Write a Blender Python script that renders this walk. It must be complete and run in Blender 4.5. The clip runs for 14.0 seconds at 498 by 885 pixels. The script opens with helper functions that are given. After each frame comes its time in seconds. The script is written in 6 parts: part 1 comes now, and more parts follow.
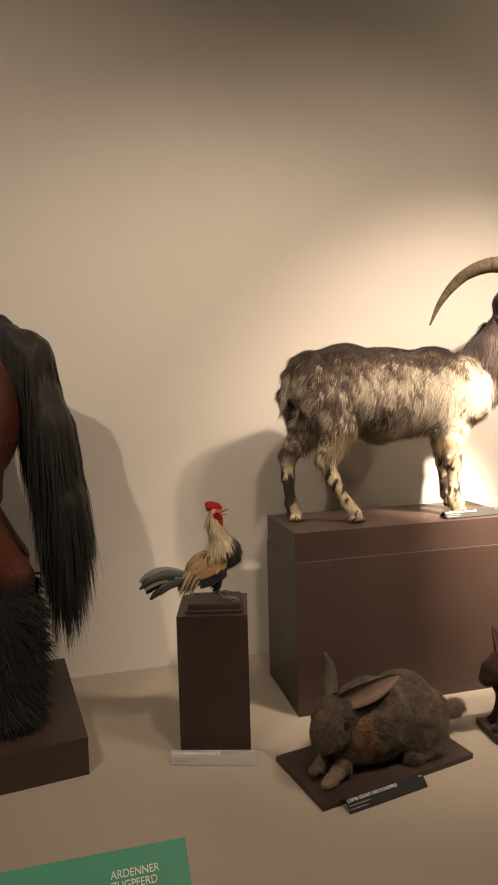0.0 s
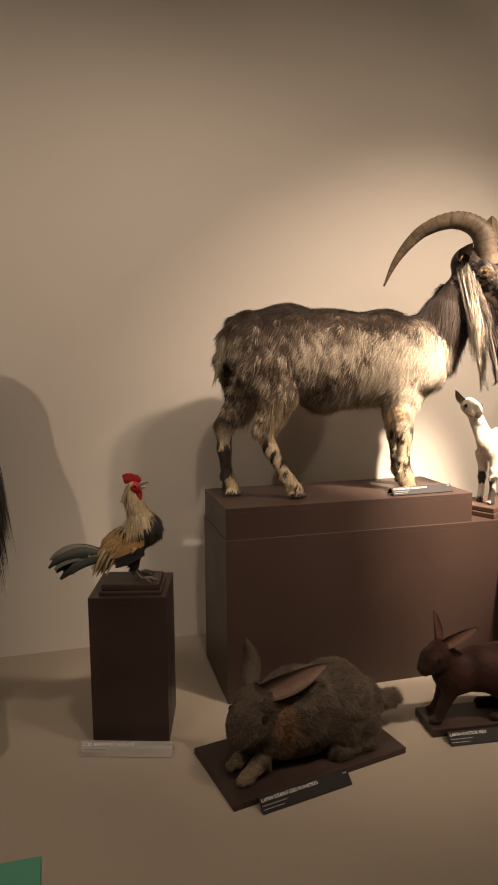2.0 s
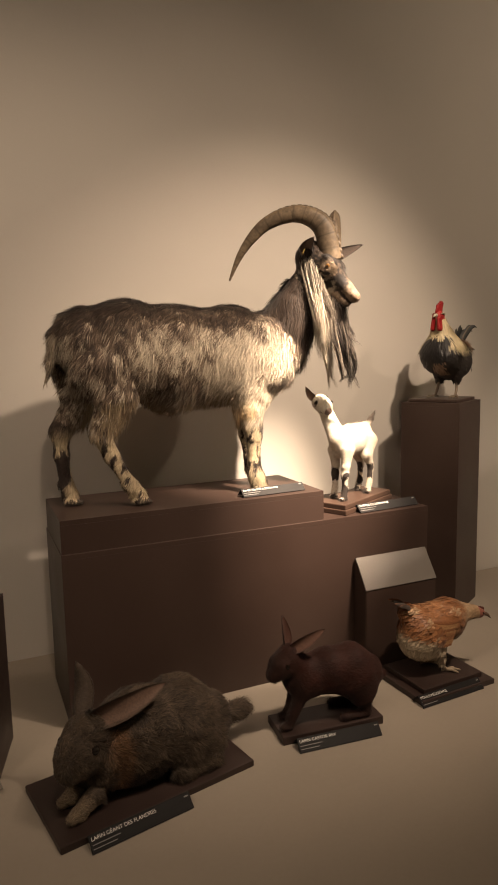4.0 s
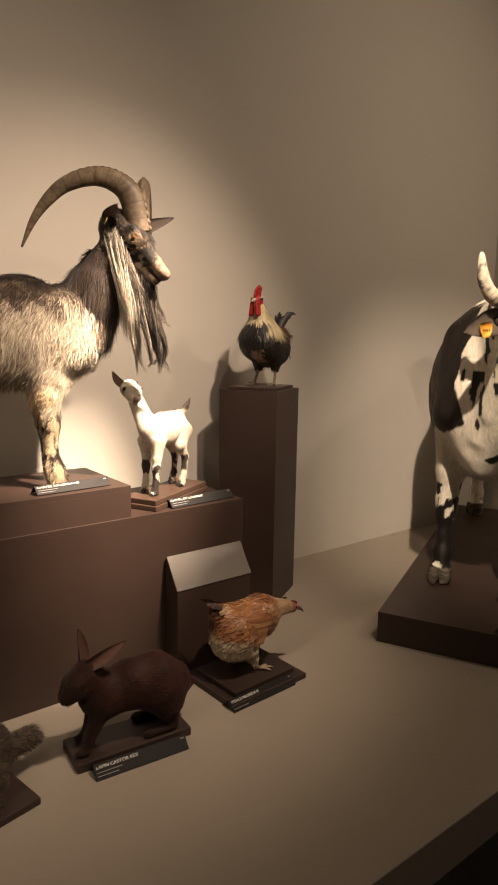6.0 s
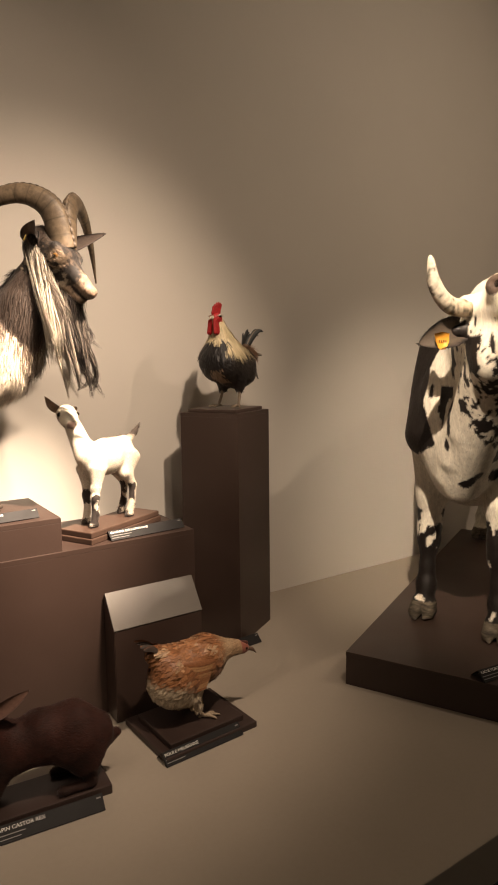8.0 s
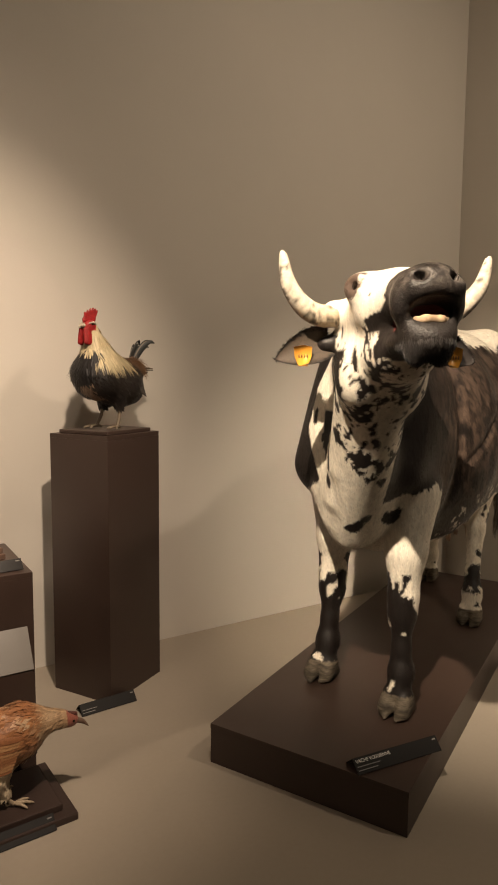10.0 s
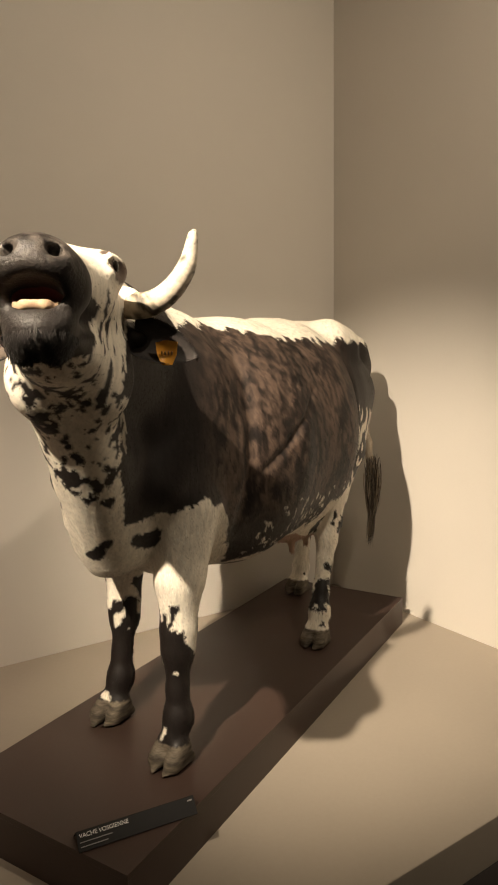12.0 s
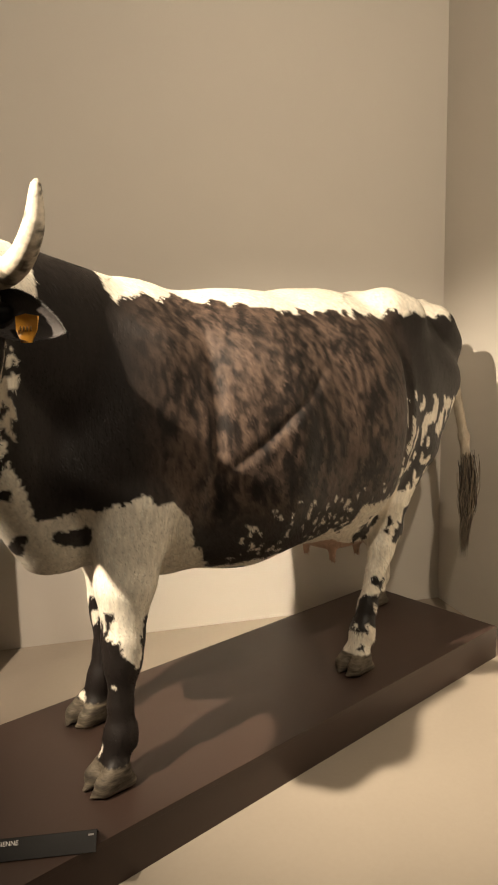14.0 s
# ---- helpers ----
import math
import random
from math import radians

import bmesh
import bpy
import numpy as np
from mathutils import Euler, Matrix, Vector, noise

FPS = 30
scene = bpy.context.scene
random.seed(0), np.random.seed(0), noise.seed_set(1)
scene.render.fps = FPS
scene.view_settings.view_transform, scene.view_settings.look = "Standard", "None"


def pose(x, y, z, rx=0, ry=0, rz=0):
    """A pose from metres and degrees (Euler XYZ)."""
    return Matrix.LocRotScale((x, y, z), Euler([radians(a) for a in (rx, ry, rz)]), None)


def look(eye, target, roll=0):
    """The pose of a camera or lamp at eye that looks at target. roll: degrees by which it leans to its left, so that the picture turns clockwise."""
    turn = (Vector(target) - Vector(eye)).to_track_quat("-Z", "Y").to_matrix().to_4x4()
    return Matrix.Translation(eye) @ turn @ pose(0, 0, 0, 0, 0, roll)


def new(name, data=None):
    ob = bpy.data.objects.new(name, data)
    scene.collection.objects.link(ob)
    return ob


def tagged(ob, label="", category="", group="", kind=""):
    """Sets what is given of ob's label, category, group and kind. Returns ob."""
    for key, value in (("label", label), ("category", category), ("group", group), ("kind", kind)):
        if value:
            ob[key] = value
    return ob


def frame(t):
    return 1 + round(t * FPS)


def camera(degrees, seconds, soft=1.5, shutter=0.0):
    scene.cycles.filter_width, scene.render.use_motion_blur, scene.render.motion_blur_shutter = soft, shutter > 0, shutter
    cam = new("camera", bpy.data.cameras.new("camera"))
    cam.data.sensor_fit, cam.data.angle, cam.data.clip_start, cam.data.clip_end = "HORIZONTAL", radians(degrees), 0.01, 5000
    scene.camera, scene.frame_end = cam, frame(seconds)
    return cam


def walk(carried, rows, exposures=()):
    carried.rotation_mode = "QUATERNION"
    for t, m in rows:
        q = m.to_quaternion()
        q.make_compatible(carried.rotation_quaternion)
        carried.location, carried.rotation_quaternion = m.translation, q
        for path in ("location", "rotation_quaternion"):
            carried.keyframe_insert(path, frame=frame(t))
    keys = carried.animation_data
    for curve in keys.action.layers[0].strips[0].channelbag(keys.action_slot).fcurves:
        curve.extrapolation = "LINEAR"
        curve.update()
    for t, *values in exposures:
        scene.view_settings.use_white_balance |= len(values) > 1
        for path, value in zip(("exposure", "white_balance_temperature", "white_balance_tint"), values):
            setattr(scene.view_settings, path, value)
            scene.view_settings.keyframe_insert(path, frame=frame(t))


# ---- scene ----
cam = camera(42.2, 14.0, soft=1.8)
METRES, EYE, TILT, LEAN, TURN = 3.7, 1.36, 0.0, 0.0, -14.0
ROWS = [
    (0.0, 0.0, 0.0, 0.0, -0.12, -4.54, 1.47),
    (0.5, -0.0034, 0.0176, -0.005, -5.37, -5.49, -0.67),
    (1.0, 0.0102, 0.0381, -0.0053, -3.75, -6.94, 1.15),
    (1.5, 0.0425, 0.0531, -0.0062, -0.33, -6.25, -0.81),
    (2.0, 0.0647, 0.0584, -0.0096, -0.76, -7.08, 0.46),
    (2.5, 0.0736, 0.0632, -0.0071, -7.62, -6.74, 1.31),
    (5.0, 0.1582, 0.1102, -0.0082, -11.91, -8.21, 1.08),
    (5.5, 0.1641, 0.122, -0.0079, -18.11, -7.99, 0.18),
    (6.0, 0.1736, 0.1356, -0.0077, -23.86, -9.15, -0.96),
    (6.5, 0.1996, 0.1447, -0.0063, -18.59, -8.26, -0.7),
    (7.0, 0.2393, 0.1381, -0.0093, -17.79, -7.54, -0.75),
    (7.5, 0.2645, 0.1363, -0.0109, -20.1, -7.5, 0.83),
    (10.0, 0.4713, 0.1946, -0.011, -18.28, -5.84, -0.51),
    (10.5, 0.5283, 0.2125, -0.0067, -23.71, -6.3, -0.45),
    (11.0, 0.577, 0.2219, -0.0083, -20.58, -5.06, 1.88),
    (11.5, 0.6379, 0.2157, -0.0053, -15.02, -4.66, -0.19),
    (12.0, 0.689, 0.2102, -0.0088, -19.44, -6.14, 0.84),
    (12.5, 0.7357, 0.2372, -0.0143, -16.08, -8.0, -1.63),
    (13.0, 0.7858, 0.2566, -0.0161, -8.02, -8.32, 2.07),
    (13.5, 0.8493, 0.2524, -0.0136, 0.16, -7.14, -0.34),
    (14.0, 0.8984, 0.2587, -0.0141, -0.38, -7.39, 1.09),
]
EXPOSURES = [(0.0, 0.68, 6500, 11), (0.5, 0.25, 6550, 13), (1.0, 0.07, 6600, 14), (2.0, 0.05, 6700, 14), (2.7, 0.0, 6800, 14), (5.0, -0.28, 6900, 14), (7.5, -0.2, 6800, 14), (10.0, 0.1, 6700, 11), (11.0, 0.2, 6600, 10), (12.0, 0.5, 6500, 8), (14.0, 0.9, 6500, 8)]
walk(cam, [(t, pose(0, 0, EYE, TILT, LEAN, TURN) @ pose(METRES * x, METRES * y, METRES * z, 90 + pitch, roll, yaw)) for t, x, y, z, yaw, pitch, roll in ROWS], EXPOSURES)

# ---- light: spotlights on a ceiling track, and added fill for the dim room ----
world = bpy.data.worlds.new("world")
scene.world = world
world.use_nodes = True
world.node_tree.nodes["Background"].inputs["Color"].default_value = (1.0, 0.86, 0.68, 1)
world.node_tree.nodes["Background"].inputs["Strength"].default_value = 0.014


def spot(name, eye, target, watts, cone, blend, color=(1.0, 0.80, 0.61), size=0.03):
    lamp = bpy.data.lights.new(name, "SPOT")
    lamp.energy, lamp.spot_size, lamp.spot_blend, lamp.color, lamp.shadow_soft_size = watts, radians(cone), blend, color, size
    ob = new(name, lamp)
    ob.matrix_world = look(eye, target)
    return ob


spot("track_spot_goat", (2.40, 0.80, 3.45), (1.98, 2.75, 0.98), 430, 58, 1.0, size=0.05)
spot("track_spot_goat_narrow", (2.50, 1.22, 3.45), (1.90, 2.60, 1.00), 3000, 21, 1.0, size=0.04)
# added wide fill for the soft glow on the wall behind the goat
spot("fill_spot_goat_wide", (2.0, 0.75, 3.45), (1.3, 3.0, 1.1), 75, 80, 1.0)
spot("track_spot_cow", (1.25, 0.40, 3.45), (4.05, 2.1, 0.92), 1350, 37, 1.0, (1.0, 0.82, 0.62))
spot("track_spot_cow_wall", (4.30, 0.20, 3.45), (4.2, 2.8, 1.7), 110, 125, 1.0, (1.0, 0.82, 0.62))
spot("track_spot_rooster", (0.80, 0.85, 3.45), (0.45, 2.8, 0.8), 84, 82, 1.0)
spot("track_spot_horse", (-1.3, 0.3, 3.45), (-0.3, 2.9, 0.8), 125, 100, 1.0)
# unseen area fill, added to lift the whole room; stands for bounced light
room = bpy.data.lights.new("room_fill_light", "AREA")
room.shape, room.size, room.size_y, room.energy, room.color = "RECTANGLE", 5.0, 2.0, 10, (1.0, 0.84, 0.62)
new("room_fill_light", room).matrix_world = look((1.6, -1.2, 3.7), (1.6, 0.2, 0))


# ---- materials ----
def nodes_of(name, rough=0.6, metal=0.0, spec=0.5):
    m = bpy.data.materials.new(name)
    m.use_nodes = True
    nt = m.node_tree
    bsdf = nt.nodes["Principled BSDF"]
    bsdf.inputs["Roughness"].default_value = rough
    bsdf.inputs["Metallic"].default_value = metal
    bsdf.inputs["Specular IOR Level"].default_value = spec
    return m, nt, bsdf


def noise_node(nt, scale, detail=4.0, stretch=None, rough=0.55):
    tex = nt.nodes.new("ShaderNodeTexNoise")
    tex.inputs["Scale"].default_value, tex.inputs["Detail"].default_value, tex.inputs["Roughness"].default_value = scale, detail, rough
    co = nt.nodes.new("ShaderNodeTexCoord")
    if stretch:
        mp = nt.nodes.new("ShaderNodeMapping")
        mp.inputs["Scale"].default_value = stretch
        nt.links.new(co.outputs["Object"], mp.inputs["Vector"])
        nt.links.new(mp.outputs["Vector"], tex.inputs["Vector"])
    else:
        nt.links.new(co.outputs["Object"], tex.inputs["Vector"])
    return tex


def ramp(nt, fac, lo, hi, a=0.3, b=0.7):
    r = nt.nodes.new("ShaderNodeValToRGB")
    r.color_ramp.elements[0].position, r.color_ramp.elements[0].color = a, (*lo, 1)
    r.color_ramp.elements[1].position, r.color_ramp.elements[1].color = b, (*hi, 1)
    nt.links.new(fac, r.inputs["Fac"])
    return r


def bump(nt, bsdf, height, strength, dist=0.002):
    b = nt.nodes.new("ShaderNodeBump")
    b.inputs["Strength"].default_value, b.inputs["Distance"].default_value = strength, dist
    nt.links.new(height, b.inputs["Height"])
    nt.links.new(b.outputs["Normal"], bsdf.inputs["Normal"])


def painted(name, color, rough=0.6, var=0.08, big=1.3, fine=90, bumps=0.15, spec=0.4):
    """Paint or board: a colour with broad stains and a fine grain."""
    m, nt, bsdf = nodes_of(name, rough, 0, spec)
    n1, n2 = noise_node(nt, big, 5), noise_node(nt, fine, 3)
    lo, hi = [c * (1 - var) for c in color], [min(1, c * (1 + var)) for c in color]
    r1 = ramp(nt, n1.outputs["Fac"], lo, hi)
    r2 = ramp(nt, n2.outputs["Fac"], (1 - var * 0.6,) * 3, (1, 1, 1))
    mix = nt.nodes.new("ShaderNodeMixRGB")
    mix.blend_type, mix.inputs["Fac"].default_value = "MULTIPLY", 1.0
    nt.links.new(r1.outputs["Color"], mix.inputs["Color1"])
    nt.links.new(r2.outputs["Color"], mix.inputs["Color2"])
    nt.links.new(mix.outputs["Color"], bsdf.inputs["Base Color"])
    rr = ramp(nt, n1.outputs["Fac"], (rough * 0.85,) * 3, (min(1, rough * 1.15),) * 3)
    nt.links.new(rr.outputs["Color"], bsdf.inputs["Roughness"])
    bump(nt, bsdf, n2.outputs["Fac"], bumps, 0.001)
    return m


def coat_mat(name, rough, spec, var, scale, stretch, bumps, sheen=0.0):
    """Hide, feather, horn: the colour that the mesh carries, broken up by a fine streaked grain."""
    m, nt, bsdf = nodes_of(name, rough, 0, spec)
    at = nt.nodes.new("ShaderNodeAttribute")
    at.attribute_name = "coat"
    n = noise_node(nt, scale, 4, stretch)
    r = ramp(nt, n.outputs["Fac"], (1 - var,) * 3, (1, 1, 1), 0.35, 0.65)
    mix = nt.nodes.new("ShaderNodeMixRGB")
    mix.blend_type, mix.inputs["Fac"].default_value = "MULTIPLY", 1.0
    nt.links.new(at.outputs["Color"], mix.inputs["Color1"])
    nt.links.new(r.outputs["Color"], mix.inputs["Color2"])
    nt.links.new(mix.outputs["Color"], bsdf.inputs["Base Color"])
    bsdf.inputs["Sheen Weight"].default_value = sheen
    bump(nt, bsdf, n.outputs["Fac"], bumps, 0.002)
    return m


WALL = painted("wall_paint", (0.63, 0.59, 0.53), 0.85, 0.03, 0.8, 140, 0.25, 0.2)
FLOOR = painted("podium_paint", (0.33, 0.286, 0.234), 0.55, 0.05, 1.6, 60, 0.12, 0.35)
CARPET = painted("dark_carpet", (0.030, 0.025, 0.023), 0.95, 0.3, 3, 400, 0.6, 0.1)
CEIL = painted("ceiling_paint", (0.30, 0.27, 0.24), 0.9, 0.05)
BROWN = painted("brown_board", (0.047, 0.029, 0.023), 0.42, 0.12, 2.2, 160, 0.1, 0.45)
DARK = painted("dark_stained_board", (0.040, 0.025, 0.021), 0.45, 0.2, 5, 120, 0.15, 0.4)
WOOD = painted("stained_wood_board", (0.075, 0.045, 0.033), 0.38, 0.2, 6, 120, 0.15, 0.5)
BLACK = painted("black_label", (0.014, 0.013, 0.013), 0.6, 0.1, 8, 200, 0.05, 0.2)
WHITE = painted("white_lettering", (0.78, 0.76, 0.72), 0.6, 0.03)
GREY = painted("grey_lettering", (0.22, 0.21, 0.20), 0.6, 0.05)
GREEN = painted("green_print", (0.045, 0.27, 0.165), 0.45, 0.04, 3, 150, 0.05)
PANEL = painted("grey_metal_panel", (0.125, 0.112, 0.098), 0.34, 0.06, 3, 220, 0.08, 0.6)
ACRYL, _nt, _b = nodes_of("clear_acrylic", 0.12)
_b.inputs["Base Color"].default_value = (0.9, 0.9, 0.88, 1)
_b.inputs["Transmission Weight"].default_value = 0.75
FUR = coat_mat("fur", 0.62, 0.25, 0.25, 160, None, 0.3, 0.15)
SLEEK = coat_mat("sleek_hide", 0.48, 0.27, 0.22, 75, (1.0, 1.0, 0.30), 0.45)
HORN = coat_mat("horn", 0.55, 0.35, 0.35, 60, None, 0.35)
EYE_M = coat_mat("glass_eye", 0.06, 0.6, 0.05, 40, None, 0.0)
SKIN = coat_mat("bare_skin", 0.50, 0.35, 0.45, 170, None, 1.0)
PLUME = coat_mat("feather", 0.48, 0.4, 0.25, 220, None, 0.2, 0.1)
TAG_M = coat_mat("tag_plastic", 0.35, 0.5, 0.05, 30, None, 0.0)
HOOF = coat_mat("hoof", 0.72, 0.25, 0.5, 40, (1.0, 1.0, 4.0), 0.7)
COATS = [FUR, SLEEK, HORN, EYE_M, SKIN, PLUME, TAG_M, HOOF]


# ---- boxes, boards and lettering ----
def part(name, bm, material, parent=None, label="", smooth=False):
    me = bpy.data.meshes.new(name)
    bm.to_mesh(me)
    bm.free()
    me.materials.append(material)
    if smooth:
        me.polygons.foreach_set("use_smooth", [True] * len(me.polygons))
    ob = new(name, me)
    ob.parent = parent
    return tagged(ob, label)


def box(x0, y0, z0, x1, y1, z1, bevel=0.0, segs=2):
    bm = bmesh.new()
    bmesh.ops.create_cube(bm, size=1)
    for v in bm.verts:
        v.co = (x0 + (v.co.x + 0.5) * (x1 - x0), y0 + (v.co.y + 0.5) * (y1 - y0), z0 + (v.co.z + 0.5) * (z1 - z0))
    if bevel:
        bmesh.ops.bevel(bm, geom=bm.edges[:], offset=bevel, segments=segs, profile=0.6, affect="EDGES")
    return bm


def structure(name, bm, material, label):
    ob = part(name, bm, material)
    return tagged(ob, label, name.split("_")[0], kind="structure")


def lettering(text, size, material, parent, m, name="lettering", spacing=1.0, width=None):
    cu = bpy.data.curves.new(name, "FONT")
    cu.body, cu.size, cu.extrude, cu.space_character, cu.space_line = text, size, 0.0003, spacing, 0.95
    tmp = bpy.data.objects.new(name + "_curve", cu)
    scene.collection.objects.link(tmp)
    dg = bpy.context.evaluated_depsgraph_get()
    me = bpy.data.meshes.new_from_object(tmp.evaluated_get(dg))
    bpy.data.objects.remove(tmp)
    bpy.data.curves.remove(cu)
    me.name = name
    if width:
        xs = [v.co.x for v in me.vertices]
        k = width / (max(xs) - min(xs))
        me.transform(Matrix.Diagonal((k, 1, 1, 1)))
    me.materials.clear()
    me.materials.append(material)
    ob = new(name, me)
    ob.parent = parent
    ob.matrix_basis = m
    return ob


def thing(name, m, label, category, group=""):
    ob = new(name)
    ob.matrix_world = m
    ob.empty_display_size = 0.05
    return tagged(ob, label, category, group)


# ---- structure ----
structure("floor", box(-5.0, -4.2, -0.25, 5.27, 1.24, -0.15), CARPET, "dark carpet of the visitors' gallery")
structure("podium", box(-5.0, 1.24, -0.15, 5.27, 3.15, 0.0, 0.004), FLOOR, "low beige painted display podium")
structure("wall_north", box(-5.0, 3.15, -0.25, 5.42, 3.30, 3.9), WALL, "warm off-white painted gallery wall")
structure("wall_east", box(5.27, -4.2, -0.25, 5.42, 3.15, 3.9), WALL, "warm off-white painted gallery wall")
structure("wall_west", box(-5.15, -4.2, -0.25, -5.0, 3.30, 3.9), WALL, "warm off-white painted gallery wall")
structure("wall_south", box(-5.15, -4.35, -0.25, 5.42, -4.2, 3.9), WALL, "warm off-white painted gallery wall")
structure("ceiling", box(-5.15, -4.35, 3.9, 5.42, 3.30, 4.0), CEIL, "dim plain gallery ceiling")


# ---- plinths and boards ----
def plinth(name, m, size, material, label, category="plinth", bevel=0.0012, joint=0.0):
    """A board-clad box; the cladding boards meet in mitred edges."""
    w, d, h = size
    ob = thing(name, m, label, category)
    part("carcass", box(-w / 2, -d / 2, 0, w / 2, d / 2, h - 0.018, bevel), material, ob)
    part("top_board", box(-w / 2 - joint, -d / 2 - joint, h - 0.018, w / 2 + joint, d / 2 + joint, h, 0.0012), material, ob)
    return ob


plinth("long_plinth", pose(1.595, 2.69, 0), (1.59, 0.44, 0.653), BROWN, "long dark brown painted plinth under the goat and the kid")
plinth("step_block", pose(1.3325, 2.690, 0.653), (1.059, 0.416, 0.122), BROWN, "low brown painted block on the long plinth", "plinth")
plinth("short_pedestal", pose(0.445, 2.425, 0, 0, 0, -13.5), (0.264, 0.264, 0.535), DARK, "short dark brown square pedestal under the crowing rooster", "pedestal")
plinth("tall_pedestal", pose(2.80, 2.875, 0, 0, 0, 30), (0.335, 0.30, 1.083), BROWN, "tall brown square pedestal under the white-necked rooster", "pedestal")
plinth("cow_platform", pose(4.01, 2.28, 0, 0, 0, 26.1), (2.17, 0.69, 0.14), BROWN, "long low brown platform under the cow", "platform", joint=0.001)
plinth("horse_platform", pose(-1.24, 2.52, 0, 0, 0, 8.0), (2.3, 0.76, 0.14), BROWN, "long low brown platform under the draught horse", "platform", joint=0.001)


def board(name, m, size, material, label, step=0.0, bevel=0.004):
    """A mounting board with eased edges, with a smaller board on it where step is given."""
    w, d, h = size
    ob = thing(name, m, label, "board", "mounting boards")
    part("base_board", box(-w / 2, -d / 2, 0, w / 2, d / 2, h, bevel), material, ob)
    if step:
        part("upper_board", box(-w / 2 + step, -d / 2 + step, h, w / 2 - step, d / 2 - step, h + 0.022, bevel), material, ob)
    return ob


board("rooster_board", pose(0.445, 2.395, 0.535, 0, 0, -13.5), (0.215, 0.16, 0.014), DARK, "small dark stepped board under the crowing rooster", 0.008)
board("rabbit_board", pose(0.965, 2.095, 0, 0, 0, 11.5), (0.645, 0.325, 0.022), DARK, "dark brown board under the giant rabbit")
board("rex_board", pose(1.65, 2.115, 0, 0, 0, -5.0), (0.39, 0.155, 0.030), DARK, "narrow dark brown board under the red-brown rabbit")
board("hen_board", pose(2.215, 2.21, 0, 0, 0, 3.0), (0.372, 0.31, 0.022), DARK, "dark brown two-tier board under the hen", 0.035)
board("kid_board", pose(2.12, 2.655, 0.653, 0, 0, 27.0), (0.42, 0.17, 0.022), WOOD, "brown moulded board under the kid", 0.006)
board("tall_rooster_board", pose(2.80, 2.872, 1.083, 0, 0, 30), (0.285, 0.25, 0.016), BROWN, "thin brown board under the white-necked rooster")


def reading_stand():
    """A wedge-topped block with a sloping panel."""
    ob = thing("reading_stand", pose(2.182, 2.42, 0), "brown block with a sloping grey panel against the long plinth", "stand")
    bm = bmesh.new()
    w = 0.182
    ring = [(-0.045, 0), (0.045, 0), (0.045, 0.470), (0.036, 0.470), (-0.045, 0.352)]
    left = [bm.verts.new((-w, y, z)) for y, z in ring]
    right = [bm.verts.new((w, y, z)) for y, z in ring]
    bm.faces.new(left[::-1])
    bm.faces.new(right)
    for i in range(len(ring)):
        j = (i + 1) % len(ring)
        bm.faces.new((left[i], left[j], right[j], right[i]))
    bmesh.ops.recalc_face_normals(bm, faces=bm.faces[:])
    bmesh.ops.bevel(bm, geom=bm.edges[:], offset=0.003, segments=2, affect="EDGES")
    part("block", bm, BROWN, ob)
    panel = part("sloping_panel", box(-w, -0.072, 0, w, 0.072, 0.004, 0.001), PANEL, ob, "sloping grey printed panel")
    panel.matrix_basis = pose(0, -0.0045, 0.4125, math.degrees(math.atan2(0.118, 0.081)))


reading_stand()


def label_holder(m, size, text, size_text, label, width, clear=False):
    """A small folded sign: a leaning face on a thin foot, with a title and two short unreadable lines."""
    w, h, lean = size
    ob = thing("exhibit_label", m, label, "label", "exhibit labels")
    face = part("face", box(-w / 2, -0.0015, 0, w / 2, 0.0015, h, 0.0008, 1), ACRYL if clear else BLACK, ob)
    face.matrix_basis = pose(0, 0, 0.002, -lean)
    back = part("back_leaf", box(-w / 2, -0.001, 0, w / 2, 0.001, h * 0.97, 0.0005, 1), ACRYL if clear else BLACK, ob)
    back.matrix_basis = pose(0, 2 * h * math.sin(radians(lean)), 0.002, lean)
    at = pose(-w / 2 + 0.006, -0.0022, h * 0.66, 90)
    if text:
        lettering(text, size_text, WHITE, face, at, width=width)
    for i in range(2):
        bar = part("small_print", box(0, 0, 0, w * (0.22 if i else 0.26), 0.0006, 0.0022), GREY, face)
        bar.matrix_basis = pose(-w / 2 + 0.006, -0.0026, h * (0.42 - 0.22 * i))
    mark = part("corner_mark", box(0, 0, 0, 0.013, 0.0006, 0.004), GREY, face)
    mark.matrix_basis = pose(w / 2 - 0.02, -0.0026, h * 0.75)
    return ob


# ---- mounted animals: smooth skins grown round a frame of limbs, then dressed with hair or feathers ----
def vnoise(p, scale, seed=0):
    """Smooth value noise, 0 to 1, for an array of places."""
    q = np.asarray(p, float) * scale
    i = np.floor(q).astype(np.int64)
    u = q - i
    u = u * u * (3 - 2 * u)
    out = np.zeros(len(q))
    for c in range(8):
        o = np.array([c & 1, c >> 1 & 1, c >> 2 & 1])
        j = i + o
        k = (j[:, 0] * 73856093) ^ (j[:, 1] * 19349663) ^ (j[:, 2] * 83492791) ^ (seed * 2654435761)
        k = (k ^ (k >> 13)) * 1274126177 & 0x7FFFFFFF
        k = (k ^ (k >> 16)) & 0xFFFF
        out += k / 65535.0 * np.prod(np.where(o == 1, u, 1 - u), axis=1)
    return out


def fbm(p, scale, seed=0):
    return 0.55 * vnoise(p, scale, seed) + 0.3 * vnoise(p, scale * 2.1, seed + 1) + 0.15 * vnoise(p, scale * 4.3, seed + 2)


